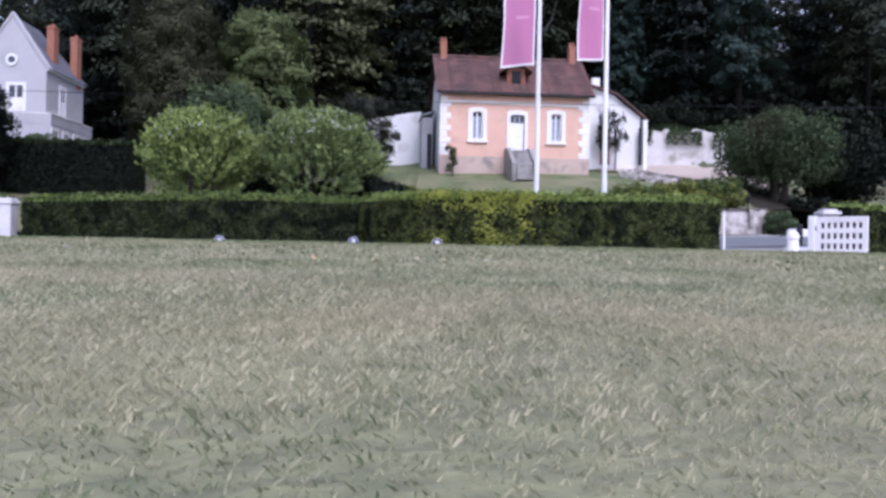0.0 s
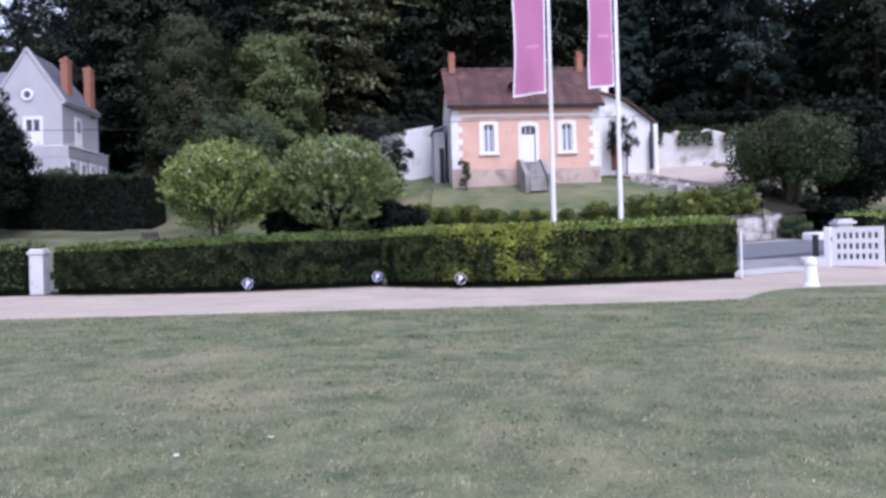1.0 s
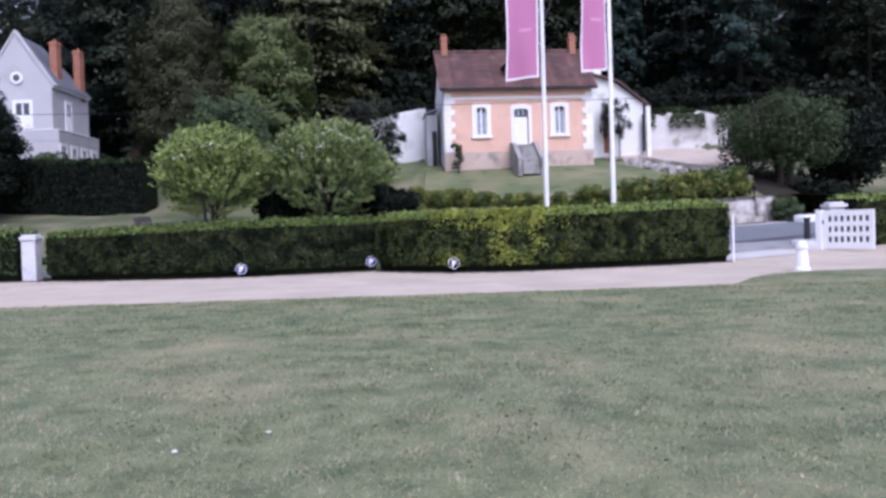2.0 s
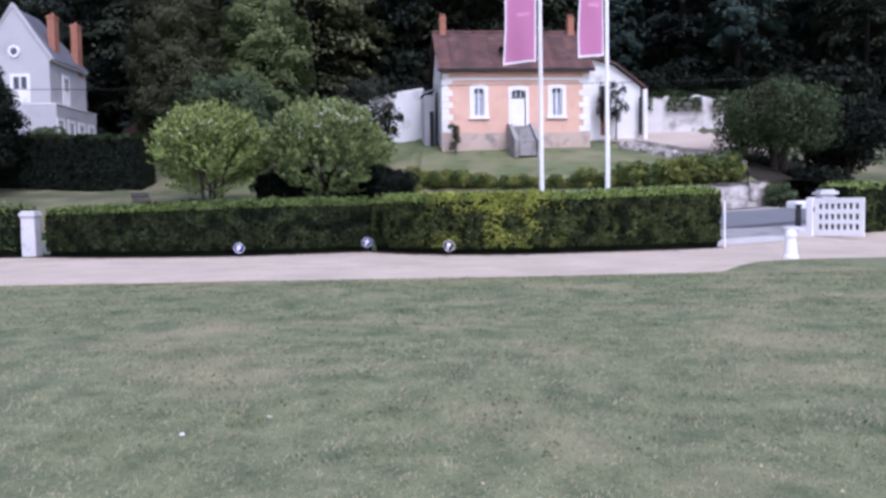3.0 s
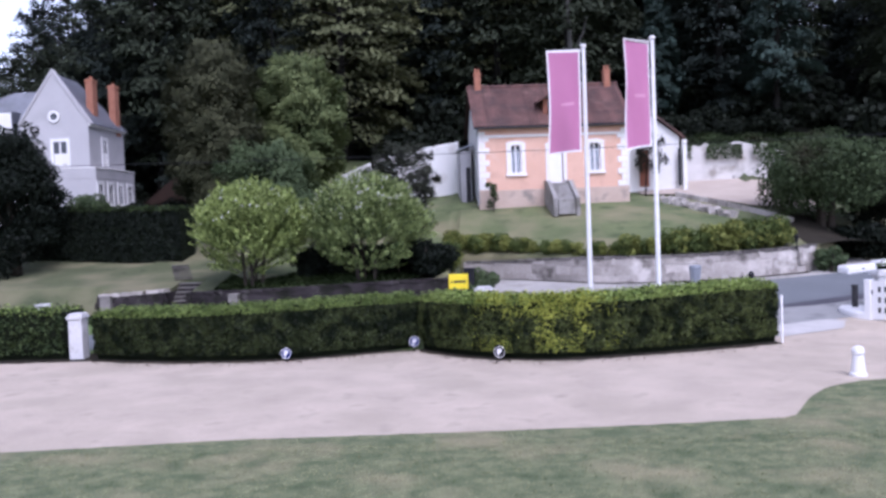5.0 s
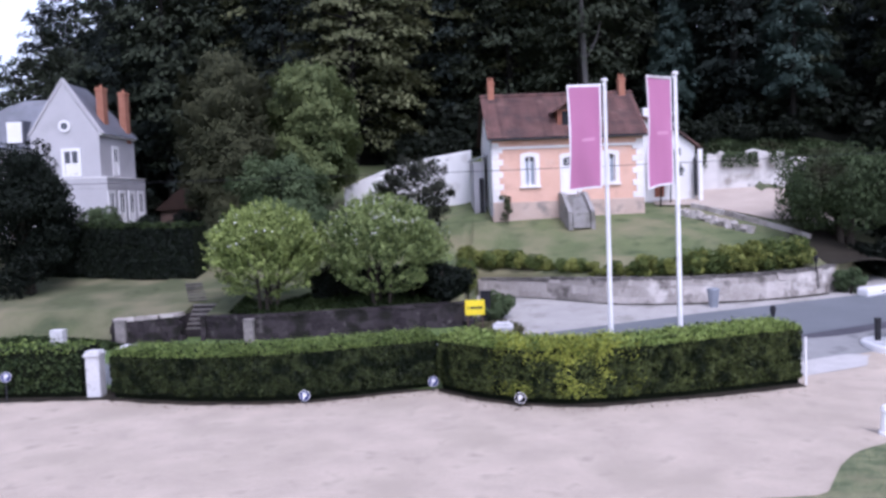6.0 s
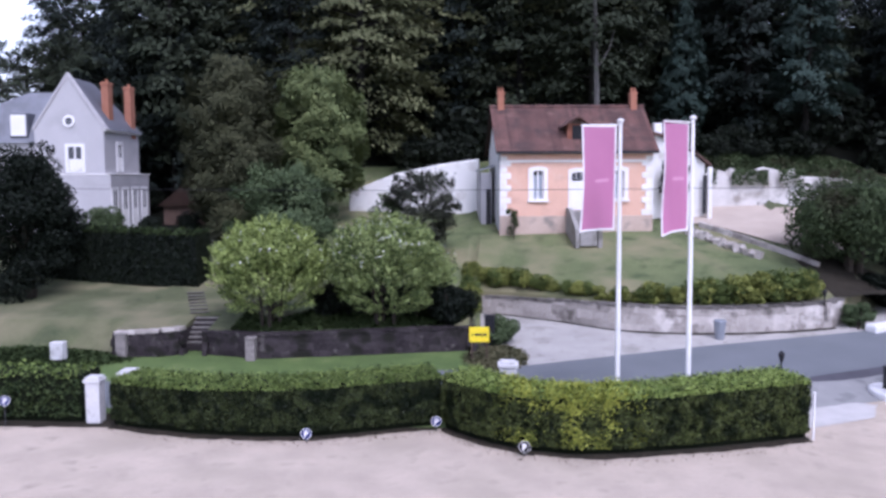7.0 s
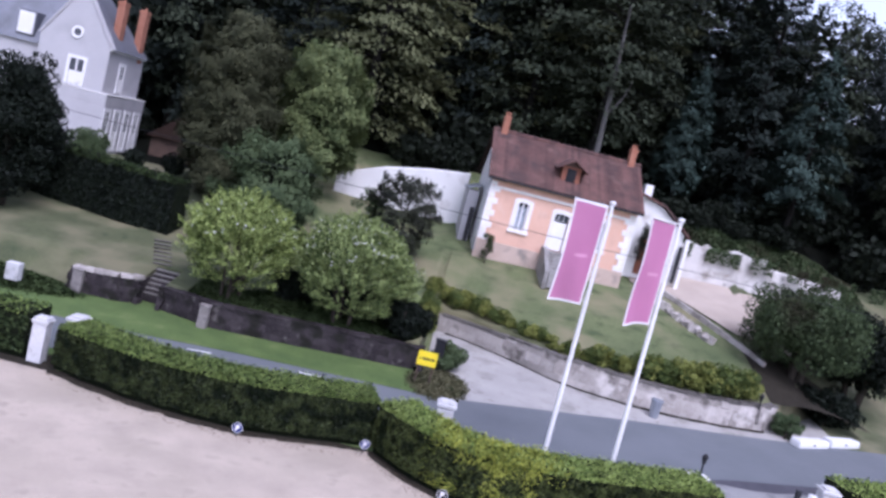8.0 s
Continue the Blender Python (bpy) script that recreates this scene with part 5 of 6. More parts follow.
# rough dark growth on the bank beyond the pillar, and weeds round the yellow sign
for nm, lab, n, cx, cy, rx, ry in (("bank_growth", "rough dark green growth on the grass bank", 15000, -20.9, 33.3, 4.6, 1.7), ("sign_weeds", "brown and green weeds round the yellow sign", 3600, -0.9, 33.0, 1.35, 2.0)):
    r, a = np.sqrt(g2.random(n)) * (0.75 + 0.35 * g2.random(n)), g2.uniform(0, math.tau, n)
    gx, gy = cx + rx * r * np.cos(a), cy + ry * r * np.sin(a)
    keep = np.array([v < wall_line(u) - 0.06 for u, v in zip(gx, gy)])
    gx, gy, r, n = gx[keep], gy[keep], r[keep], int(keep.sum())
    gz = np.array([land(u, v) for u, v in zip(gx, gy)]) + g2.uniform(0.03, 0.55 if nm == "bank_growth" else 0.10, n) * (1.1 - r)  + 0.02
    face = g2.normal(size=(n, 3)) * 0.5 + np.array([0, 0, 1.0])
    me = leaf_faces(nm, np.stack([gx, gy, gz], 1), face / np.linalg.norm(face, axis=1, keepdims=True), 0.10, g2)
    tagged(part(nm, me, M["weed_patch" if nm == "sign_weeds" else "ivy"]), lab, "weeds", kind="stuff")
# dead leaves and clippings along the foot of the hedges
for line in (LEFT_HEDGE, RIGHT_HEDGE):
    k = g2.integers(0, len(line) - 1, 800)
    t = g2.random(800)
    p0, p1 = np.array(line)[k], np.array(line)[k + 1]
    at = p0 + (p1 - p0) * t[:, None]
    lay = np.stack([at[:, 0], at[:, 1] - 0.1 - 0.75 * g2.random(800) ** 3, np.full(800, FLAT + 0.022)], 1)
    face = g2.normal(size=(800, 3)) * 0.35 + np.array([0, 0, 1.0])
    me = leaf_faces("hedge_clippings", lay, face / np.linalg.norm(face, axis=1, keepdims=True), 0.035, g2)
    tagged(part("hedge_clippings", me, M["clippings"]), "dead brown leaves along the foot of the hedge", "dead leaves", kind="stuff")

# ---------------------------------------------------------------- stone walls


def stone_mesh(seed):
    """One rough wall stone, about one unit each way, shared by many stones."""
    g = random.Random(seed)
    bm = bmesh.new()
    bmesh.ops.create_cube(bm, size=1.0)
    bmesh.ops.bevel(bm, geom=list(bm.edges), offset=0.035, segments=1, affect="EDGES")
    for v in bm.verts:
        v.co += Vector((g.uniform(-1, 1), g.uniform(-1, 1), g.uniform(-1, 1))) * 0.07
    me = bpy.data.meshes.new("stone")
    bm.to_mesh(me)
    bm.free()
    return me


PALE = [stone_mesh(k) for k in range(6)]
DARK = [stone_mesh(k + 10) for k in range(6)]
for me in PALE:
    me.materials.append(M["stone_pale"])
for me in DARK:
    me.materials.append(M["stone_dark"])
COPE = [stone_mesh(k + 20) for k in range(6)]
for me in COPE:
    me.materials.append(M["stone_cope"])


def stone_wall(name, x0, x1, top, label, meshes, mortar, course, seed, cope=0.5, foot=0.35, cope_meshes=None):
    """A retaining wall of separate stones on a mortar core along the wall line. top(x): height of its top."""
    g = random.Random(seed)
    w = tagged(new(name), label, "wall", kind="structure")
    bm = bmesh.new()
    n = int((x1 - x0) / 0.4)
    rings = []
    for k in range(n + 1):
        x = x0 + (x1 - x0) * k / n
        y = wall_line(x)
        zb, zt = low(x, y) - foot, top(x) - 0.06
        rings.append([bm.verts.new(c) for c in ((x, y - 0.18, zb), (x, y - 0.18, zt), (x, y + 0.3, zt), (x, y + 0.3, zb))])
    for r0, r1 in zip(rings, rings[1:]):
        for k in range(4):
            bm.faces.new((r0[k], r0[(k + 1) % 4], r1[(k + 1) % 4], r1[k]))
    bm.faces.new(rings[0])
    bm.faces.new(rings[-1][::-1])
    part("mortar_core", bm, mortar, w)
    x = x0
    rows = 0
    z = 0.0
    while True:
        hgt = course * g.uniform(0.85, 1.2)
        x = x0 + g.uniform(-0.2, 0)
        any_stone = False
        while x < x1:
            ln = course * g.uniform(1.0, 3.4)
            along_x = 0.2 / math.hypot(0.2, wall_line(x + 0.1) - wall_line(x - 0.1))
            xm = min(max(x + ln * along_x / 2, x0), x1)
            y = wall_line(xm)
            zb = low(xm, y) + z
            t = top(xm)
            if zb + hgt * 0.5 < t:
                any_stone = True
                hh = min(hgt, t - zb)
                a, b = wall_line(xm - 0.2), wall_line(xm + 0.2)
                turn = math.atan2(b - a, 0.4)
                out = 0.09 / math.cos(turn) ** 0.5 + g.uniform(0, 0.02)
                o = part("stone", meshes[g.randrange(6)], None, w)
                o.matrix_basis = Matrix.LocRotScale((xm + out * math.sin(turn), y - out * math.cos(turn), zb + hh / 2 + g.uniform(-0.03, 0.03)), Euler((0, 0, turn)), (ln * 1.06, 0.2, hh * 1.12))
            x += ln * along_x
        z += hgt
        rows += 1
        if not any_stone or rows > 12:
            break
    # coping stones
    x = x0
    while x < x1:
        ln = cope * g.uniform(0.8, 1.3)
        along_x = 0.2 / math.hypot(0.2, wall_line(x + 0.1) - wall_line(x - 0.1))
        xm = min(x + ln * along_x / 2, x1)
        y = wall_line(xm)
        a, b = wall_line(xm - 0.2), wall_line(xm + 0.2)
        o = part("coping_stone", (cope_meshes or (COPE if meshes is PALE else meshes))[g.randrange(6)], None, w)
        o.matrix_basis = Matrix.LocRotScale((xm, y + 0.02, top(xm) - 0.01), Euler((0, 0, math.atan2(b - a, 0.4))), (ln * 0.97, 0.5, 0.13))
        x += ln * along_x
    return w


stone_wall("stone_wall", -1.2, 14.7, lambda x: low(x, wall_line(x)) + 0.88 + 0.27 * smooth(0, 5, x), "pale weathered stone retaining wall", PALE, M["mortar"], 0.37, 3)
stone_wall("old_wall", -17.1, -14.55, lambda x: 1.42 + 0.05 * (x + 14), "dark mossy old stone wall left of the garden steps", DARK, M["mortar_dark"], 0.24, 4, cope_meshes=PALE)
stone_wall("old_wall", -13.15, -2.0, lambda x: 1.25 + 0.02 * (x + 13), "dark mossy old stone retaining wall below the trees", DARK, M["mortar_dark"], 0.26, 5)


def wall_pier(x, y, z0, z1, w):
    p = thing("stone_pier", pose(x, y, z0), "pale stone pier in the old wall", "pier", "wall piers")
    part("shaft", boxed(-w / 2, -w / 2, -0.3, w / 2, w / 2, z1 - z0 - 0.08, 0.03), M["pier_stone"], p)
    part("cap", boxed(-w / 2 - 0.04, -w / 2 - 0.04, z1 - z0 - 0.08, w / 2 + 0.04, w / 2 + 0.04, z1 - z0, 0.02), M["pier_stone"], p)


wall_pier(-16.75, 33.62, 0.38, 1.30, 0.44)
wall_pier(-11.05, 33.05, 0.38, 1.24, 0.40)


def garden_steps():
    s = thing("garden_steps", pose(-13.85, 34.75, 0.5), "worn stone garden steps through the old wall", "steps")
    for k in range(6):
        y = 0.0 + 0.22 * k
        # risers much darker than the treads, so the flight reads as stripes
        part("riser", boxed(-0.52, y + 0.04, -0.7, 0.52, y + 0.3, 0.11 + 0.18 * k, 0.01), M["stone_dark"], s, "dark riser below a lighter tread")
        part("tread", boxed(-0.53, y, 0.112 + 0.18 * k, 0.53, y + 0.25, 0.18 + 0.18 * k, 0.015), M["old_step"], s)
    for q, m in ((-0.78, "stone_dark"), (0.53, "stone_cope")):
        part("cheek_wall", boxed(q, -0.62, -0.6, q + 0.25, 1.5, 0.78, 0.03), M[m], s)


garden_steps()


def upper_steps():
    """A second, narrower flight that climbs the bank behind the old wall."""
    f = thing("garden_steps", pose(0, 0, 0), "worn upper flight of stone steps climbing the bank", "steps")
    for k in range(7):
        t = k / 6
        x, y = -14.35 - 1.2 * t, 36.5 + 3.0 * t
        z = high(x, y)
        part("riser", boxed(-0.40, -0.06, -0.3, 0.40, 0.2, 0.0, 0.01), M["stone_dark"], f, "dark riser below a lighter tread").matrix_basis = pose(x, y, z + 0.04, 0, 0, 18)
        part("tread", boxed(-0.41, -0.10, 0.0, 0.41, 0.06, 0.04, 0.01), M["stone_cope"], f).matrix_basis = pose(x, y, z + 0.04, 0, 0, 18)
    return f


upper_steps()

# dark sheet painted for the big bush's shadow on the ground
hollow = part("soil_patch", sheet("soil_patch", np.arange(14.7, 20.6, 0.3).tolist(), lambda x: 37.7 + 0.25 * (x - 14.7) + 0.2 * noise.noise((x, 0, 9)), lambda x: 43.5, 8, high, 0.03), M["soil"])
tagged(hollow, "dark brown ground sheet for the shadow in the hollow under the spreading bush", "soil", kind="structure")
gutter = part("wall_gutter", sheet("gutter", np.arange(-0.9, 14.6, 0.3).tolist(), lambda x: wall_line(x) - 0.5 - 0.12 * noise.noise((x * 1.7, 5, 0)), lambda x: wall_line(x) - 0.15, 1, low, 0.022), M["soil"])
tagged(gutter, "dark strip along the foot of the stone wall", "gutter", kind="structure")

# a row of rough stones and a pale kerb edging the path down the slope
e = tagged(new("slope_edging"), "row of rough pale stones edging the grass slope", "stone edging", kind="structure")
g = random.Random(70)
for k in range(17):
    t = k / 16
    x, y = 10.3 + 2.6 * t, 47.2 - 4.3 * t
    o = part("stone", PALE[g.randrange(6)], None, e)
    o.matrix_basis = Matrix.LocRotScale((x + g.uniform(-0.05, 0.05), y, high(x, y) + 0.12), Euler((g.uniform(-0.5, 0.5), g.uniform(-0.5, 0.3), -1.03 + g.uniform(-0.8, 0.8))), (g.uniform(0.25, 0.5), g.uniform(0.25, 0.45), g.uniform(0.25, 0.55)))
e = tagged(new("path_kerb"), "low pale stone kerb along the sloping path", "kerb", kind="structure")
for k in range(16):
    t = k / 15
    x, y = 11.5 + 3.9 * t, 48.4 - 6.4 * t
    o = part("kerb_stone", PALE[k % 6], None, e)
    o.matrix_basis = Matrix.LocRotScale((x, y, high(x, y) + 0.10), Euler((0, 0.2, -1.023)), (0.53, 0.22, 0.3))

# ---------------------------------------------------------------- gate, pillars, poles, signs


def stone_pillar(x, y, h, label, w=0.5, blocks=True):
    p = thing("gate_pillar", pose(x, y, FLAT), label, "pillar")
    part("shaft", boxed(-w / 2, -w / 2, -0.1, w / 2, w / 2, h - 0.16, 0.02), M["pillar_stone"], p)
    for k in range(5 if blocks else 0):
        z = 0.08 + k * (h - 0.3) / 5
        q = 0.035 if k % 2 == 0 else 0.02
        part("corner_block", boxed(-w / 2 - q, -w / 2 - q, z, w / 2 + q, w / 2 + q, z + (h - 0.3) / 5 - 0.03, 0.012), M["pillar_stone"], p)
    q = 0.09 if blocks else 0.045
    part("cap", boxed(-w / 2 - q, -w / 2 - q, h - 0.16, w / 2 + q, w / 2 + q, h - 0.05, 0.02), M["pillar_stone"], p, "flat white cap stone")
    part("cap_top", boxed(-w / 2, -w / 2, h - 0.05, w / 2, w / 2, h + 0.03, 0.03), M["pillar_stone"], p)
    return p


stone_pillar(-14.1, 25.45, 1.50, "smooth weathered white gate pillar between the hedges", 0.46, False)
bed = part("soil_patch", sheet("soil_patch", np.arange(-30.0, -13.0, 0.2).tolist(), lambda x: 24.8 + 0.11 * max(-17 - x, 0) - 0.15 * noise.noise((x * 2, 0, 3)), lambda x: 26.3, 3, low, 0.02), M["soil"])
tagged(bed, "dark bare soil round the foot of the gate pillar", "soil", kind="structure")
stone_pillar(-13.55, 26.9, 1.4, "white stone pillar behind the hedge")
stone_pillar(-0.59, 26.56, 1.82, "white stone pillar with a stepped cap behind the hedge")
stone_pillar(13.4, 27.95, 1.8, "white stone gate pillar with a flat cap")


def bollard(x, y):
    b = thing("bollard", pose(x, y, FLAT + 0.02), "white painted tapering stone bollard at the lawn corner", "bollard")
    part("shaft", lathe(bmesh.new(), [(0.2, -0.05), (0.2, 0.05), (0.17, 0.08), (0.135, 0.45), (0.13, 0.5)], 20), M["white"], b)
    part("head", lathe(bmesh.new(), [(0.10, 0.5), (0.145, 0.53), (0.15, 0.6), (0.12, 0.68), (0.05, 0.72), (0.0, 0.725)], 20), M["white"], b)


bollard(8.35, 18.85)


def white_gate():
    g = thing("white_gate", pose(12.72, 27.3, FLAT + 0.10, 0, 0, -50), "white painted wooden gate with three rows of slots, standing open", "gate")
    part("frame", frame_prism(bmesh.new(), [(0, 0.1), (1.72, 0.1), (1.72, 1.42), (0, 1.42)], [(0.07, 0.2), (1.64, 0.2), (1.64, 1.34), (0.07, 1.34)], -0.035, 0.035), M["white"], g)
    for z, h in ((0.2, 0.125), (0.515, 0.16), (0.865, 0.17), (1.225, 0.115)):
        part("rail", boxed(0.07, -0.03, z, 1.64, 0.03, z + h, 0.006), M["white"], g)
    for k in range(8):
        x = 0.07 + k * 1.57 / 7.5
        part("slat", boxed(x, -0.022, 0.2, x + 0.105, 0.022, 1.34, 0.006), M["white"], g)
    part("backing_board", boxed(0.07, 0.036, 0.2, 1.64, 0.05, 1.34), M["dark_metal"], g)
    p = part("hinge_post", boxed(-0.24, -0.12, -0.2, -0.02, 0.12, 1.46, 0.02), M["white"], g)
    part("hinge", boxed(-0.04, -0.05, 0.95, 0.02, 0.05, 1.1), M["dark_metal"], p)


white_gate()


def kerb_block(x, y, w, h, label, turn=0.0):
    b = thing("kerb_block", pose(x, y, low(x, y), 0, 0, turn), label, "kerb stone")
    part("block", boxed(-w, -0.3, -0.1, w, 0.3, h, 0.12), M["white"], b)
    part("slot", boxed(-0.12, -0.312, 0.1, 0.02, -0.296, h - 0.15), M["dark_metal"], b, "dark slot in the block")



def gate_plinth():
    """A low rounded white plinth beside the gate pillar."""
    w = thing("gate_plinth", pose(12.85, 28.35, low(12.85, 28.35)), "low rounded white plinth at the foot of the gate pillar", "plinth")
    bm = bmesh.new()
    rings = []
    for r, z in ((1.0, -0.25), (1.0, 0.10), (0.97, 0.17), (0.90, 0.21), (0.5, 0.235)):
        rings.append([bm.verts.new((0.72 * r * math.cos(a), 1.1 * r * math.sin(a), z)) for a in (k * math.tau / 32 for k in range(32))])
    for r0, r1 in zip(rings, rings[1:]):
        for k in range(32):
            bm.faces.new((r0[k], r0[(k + 1) % 32], r1[(k + 1) % 32], r1[k]))
    bm.faces.new(rings[-1])
    part("plinth_body", bm, M["white"], w)


gate_plinth()
guard = thing("guard_post", pose(12.62, 28.4, low(12.62, 28.4) + 0.2), "short dark guard post on the white plinth", "post")
part("post", boxed(-0.085, -0.085, -0.05, 0.085, 0.085, 0.78, 0.02), M["dark_metal"], guard)
part("post_cap", boxed(-0.1, -0.1, 0.78, 0.1, 0.1, 0.83, 0.015), M["dark_metal"], guard)
kerb_block(16.45, 36.55, 1.08, 0.32, "white painted kerb block across the lane", 31)
kerb_block(18.45, 37.75, 1.08, 0.32, "white painted kerb block across the lane", 31)
drain = part("drain_channel", sheet("drain", np.arange(9.6, 17.1, 0.3).tolist(), lambda x: road_near(x) - 0.15 - 0.5 * smooth(9.6, 12.0, x) + 0.1 * noise.noise((x * 1.3, 0, 6)), lambda x: road_near(x) + 0.12, 1, low, 0.026), M["drain"])
tagged(drain, "dark drain channel along the lane edge", "drain", kind="structure")
strip = part("threshold", sheet("threshold", np.arange(7.9, 11.95, 0.2).tolist(), lambda x: 25.15 + 0.40 * (x - 8.5) + 0.9 * smooth(11.2, 11.9, x), lambda x: 26.65 + 0.36 * (x - 8.5) - 0.5 * smooth(11.2, 11.9, x) + 0.06 * noise.noise((x * 3, 0, 8)), 2, low, 0.024), M["kerb"])
tagged(strip, "pale concrete strip across the drive entrance", "threshold", kind="structure")

end_post = thing("end_post", pose(8.46, 24.1, FLAT), "thin white post at the hedge end", "post")
part("post", boxed(-0.026, -0.026, -0.1, 0.026, 0.026, 1.45, 0.006), M["white"], end_post)
part("post_cap", boxed(-0.035, -0.035, 1.45, 0.035, 0.035, 1.48, 0.008), M["white"], end_post)


def flag_cloth(w, h, sway, seed, inset=0.0, lift=0.0, u0=0.0, u1=1.0, v0=0.0, v1=1.0, nu=10, nv=28):
    """Part of a hanging banner: a rippled sheet in x (out from the pole) and z (down), with thickness."""
    bm = bmesh.new()

    def at(u, v, side):
        x = -w * u * (1 - 0.05 * math.sin(v * 3)) - sway * v * v * 0.25
        y = 0.10 * math.sin(v * 5.5 + u * 2 + seed) * v * u + 0.05 * math.sin(u * 7 + v * 3 + seed) * v - lift * side
        z = -h * v - 0.10 * u * u * v + 0.06 * math.sin(v * 9 + seed) * u
        return Vector((x, y, z))
    for side in (1, -1):
        grid = [[bm.verts.new(at(u0 + (u1 - u0) * i / nu, v0 + (v1 - v0) * j / nv, side)) for j in range(nv + 1)] for i in range(nu + 1)]
        for i in range(nu):
            for j in range(nv):
                q = (grid[i][j], grid[i + 1][j], grid[i + 1][j + 1], grid[i][j + 1])
                f = bm.faces.new(q if side > 0 else q[::-1])
                f.smooth = True
    return bm


def flagpole(x, y, top, turn, seed, width):
    p = thing("flagpole", pose(x, y, FLAT), "tall white flagpole with a mauve white-edged banner", "flagpole", "flagpoles")
    part("pole", tube(bmesh.new(), [(0, 0, -0.2), (0, 0, 3), (0, 0, top - 0.12)], [0.085, 0.08, 0.06], 14), M["white"], p)
    part("finial", lathe(bmesh.new(), [(0.05, 0), (0.10, 0.03), (0.11, 0.09), (0.06, 0.13), (0.0, 0.14)], 14), M["white"], p).matrix_basis = pose(0, 0, top - 0.13)
    part("foot_plate", boxed(-0.16, -0.16, -0.05, 0.16, 0.16, 0.05, 0.01), M["zinc"], p)
    arm = part("banner_arm", tube(bmesh.new(), [(0, 0, 0), (-width - 0.1, 0, 0)], [0.022, 0.018], 8), M["white"], p)
    arm.matrix_basis = pose(-0.03, 0, top - 0.19, 0, 0, turn)
    f = part("banner", flag_cloth(width, 3.3, 0.15, seed, lift=0.003), M["flag"], p, "mauve cloth banner")
    f.matrix_basis = pose(-0.12, -0.01, top - 0.21, 0, 0, turn)
    e = 0.055 / width
    for nm, u0, u1, v0, v1 in (("outer_hem", 1 - e, 1.0, 0, 1), ("inner_hem", 0, e, 0, 1), ("top_hem", 0, 1, 0, 0.018), ("bottom_hem", 0, 1, 0.982, 1)):
        part(nm, flag_cloth(width, 3.3, 0.15, seed, lift=0.009, u0=u0, u1=u1, v0=v0, v1=v1, nu=2 if u1 - u0 < 0.5 else 10, nv=28 if v1 - v0 > 0.5 else 2), M["flag_edge"], f, "white banner hem")
    part("print_mark", flag_cloth(width, 3.3, 0.15, seed, lift=0.008, u0=0.22, u1=0.62, v0=0.50, v1=0.53, nu=6, nv=3), M["flag_mark"], f, "faint pale printed mark")
    for z in (top - 1.3, top - 2.4, top - 3.4):
        part("banner_ring", boxed(-0.12, -0.02, z, 0.0, 0.02, z + 0.03), M["white"], p)


flagpole(2.92, 25.97, 9.74, 0, 0.4, 1.1)
flagpole(5.0, 25.25, 9.76, 34, 1.9, 1.1)


def parking_sign(x, y, z, face, turn=0.0, tilt=0.0):
    s = thing("parking_sign", pose(x, y, FLAT, tilt, 0, turn), "small round %s parking sign on a stake before the hedge" % ("blue" if face == "blue" else "black"), "sign", "parking signs")
    part("stake", boxed(-0.018, 0.02, -0.1, 0.018, 0.045, z, 0.004), M["dark_metal"], s)
    d = part("disc", lathe(bmesh.new(), [(0.165, 0), (0.17, 0.012), (0.165, 0.024)], 28), M[face], s)
    d.matrix_basis = pose(0, 0.012, z, 90, 0, 0)
    rim = part("rim", frame_prism(bmesh.new(), [(0.165 * math.cos(k * math.tau / 28), 0.165 * math.sin(k * math.tau / 28)) for k in range(28)],
                                  [(0.152 * math.cos(k * math.tau / 28), 0.152 * math.sin(k * math.tau / 28)) for k in range(28)], -0.018, -0.011), M["white"], s)
    rim.matrix_basis = pose(0, 0, z)
    cu = bpy.data.curves.new("letter", "FONT")
    cu.body, cu.size, cu.extrude, cu.align_x, cu.offset = "P", 0.24, 0.003, "CENTER", 0.012
    letter = new("letter", cu)
    letter.data.materials.append(M["white"])
    letter.parent = s
    letter.matrix_basis = pose(0.0, -0.018, z - 0.085, 90, 0, 0)


parking_sign(-6.75, 23.5, 0.27, "blue")
parking_sign(-2.9, 24.68, 0.34, "blue", 12, 6)
parking_sign(-0.27, 22.34, 0.30, "black", -6)
parking_sign(-16.8, 24.85, 0.85, "blue", 40)


def yellow_sign():
    s = thing("yellow_sign", pose(-1.55, 32.56, low(-1.55, 32.56), 0, 0, 3), "yellow notice board with dark lettering on two posts", "sign")
    z0 = 0.78
    part("board", boxed(-0.4, -0.015, z0, 0.4, 0.015, z0 + 0.62, 0.006), M["yellow"], s)
    for x in (-0.3, 0.3):
        part("post", boxed(x - 0.03, 0.016, -0.2, x + 0.03, 0.07, z0 + 0.5), M["timber"], s)
    for a, b in ((-0.31, -0.26), (-0.19, -0.03), (-0.01, 0.12), (0.14, 0.3)):
        part("lettering_bar", boxed(a, -0.021, z0 + 0.25, b, -0.016, z0 + 0.35), M["dark_metal"], s)


yellow_sign()


def lantern(name, x, y, z, h, label):
    l = thing(name, pose(x, y, z), label, "lamp")
    part("stem", tube(bmesh.new(), [(0, 0, -0.1), (0, 0, h - 0.3)], [0.035, 0.03]), M["black"], l)
    part("lantern_body", tube(bmesh.new(), [(0, 0, h - 0.3), (0, 0, h - 0.05)], [0.06, 0.11], 6), M["black"], l)
    part("lantern_cap", tube(bmesh.new(), [(0, 0, h - 0.05), (0, 0, h + 0.04), (0, 0, h + 0.07)], [0.13, 0.05, 0.01], 6), M["black"], l)


base = thing("lamp_block", pose(8.65, 27.6, low(8.65, 27.6)), "white stone block carrying a small black lamp", "block")
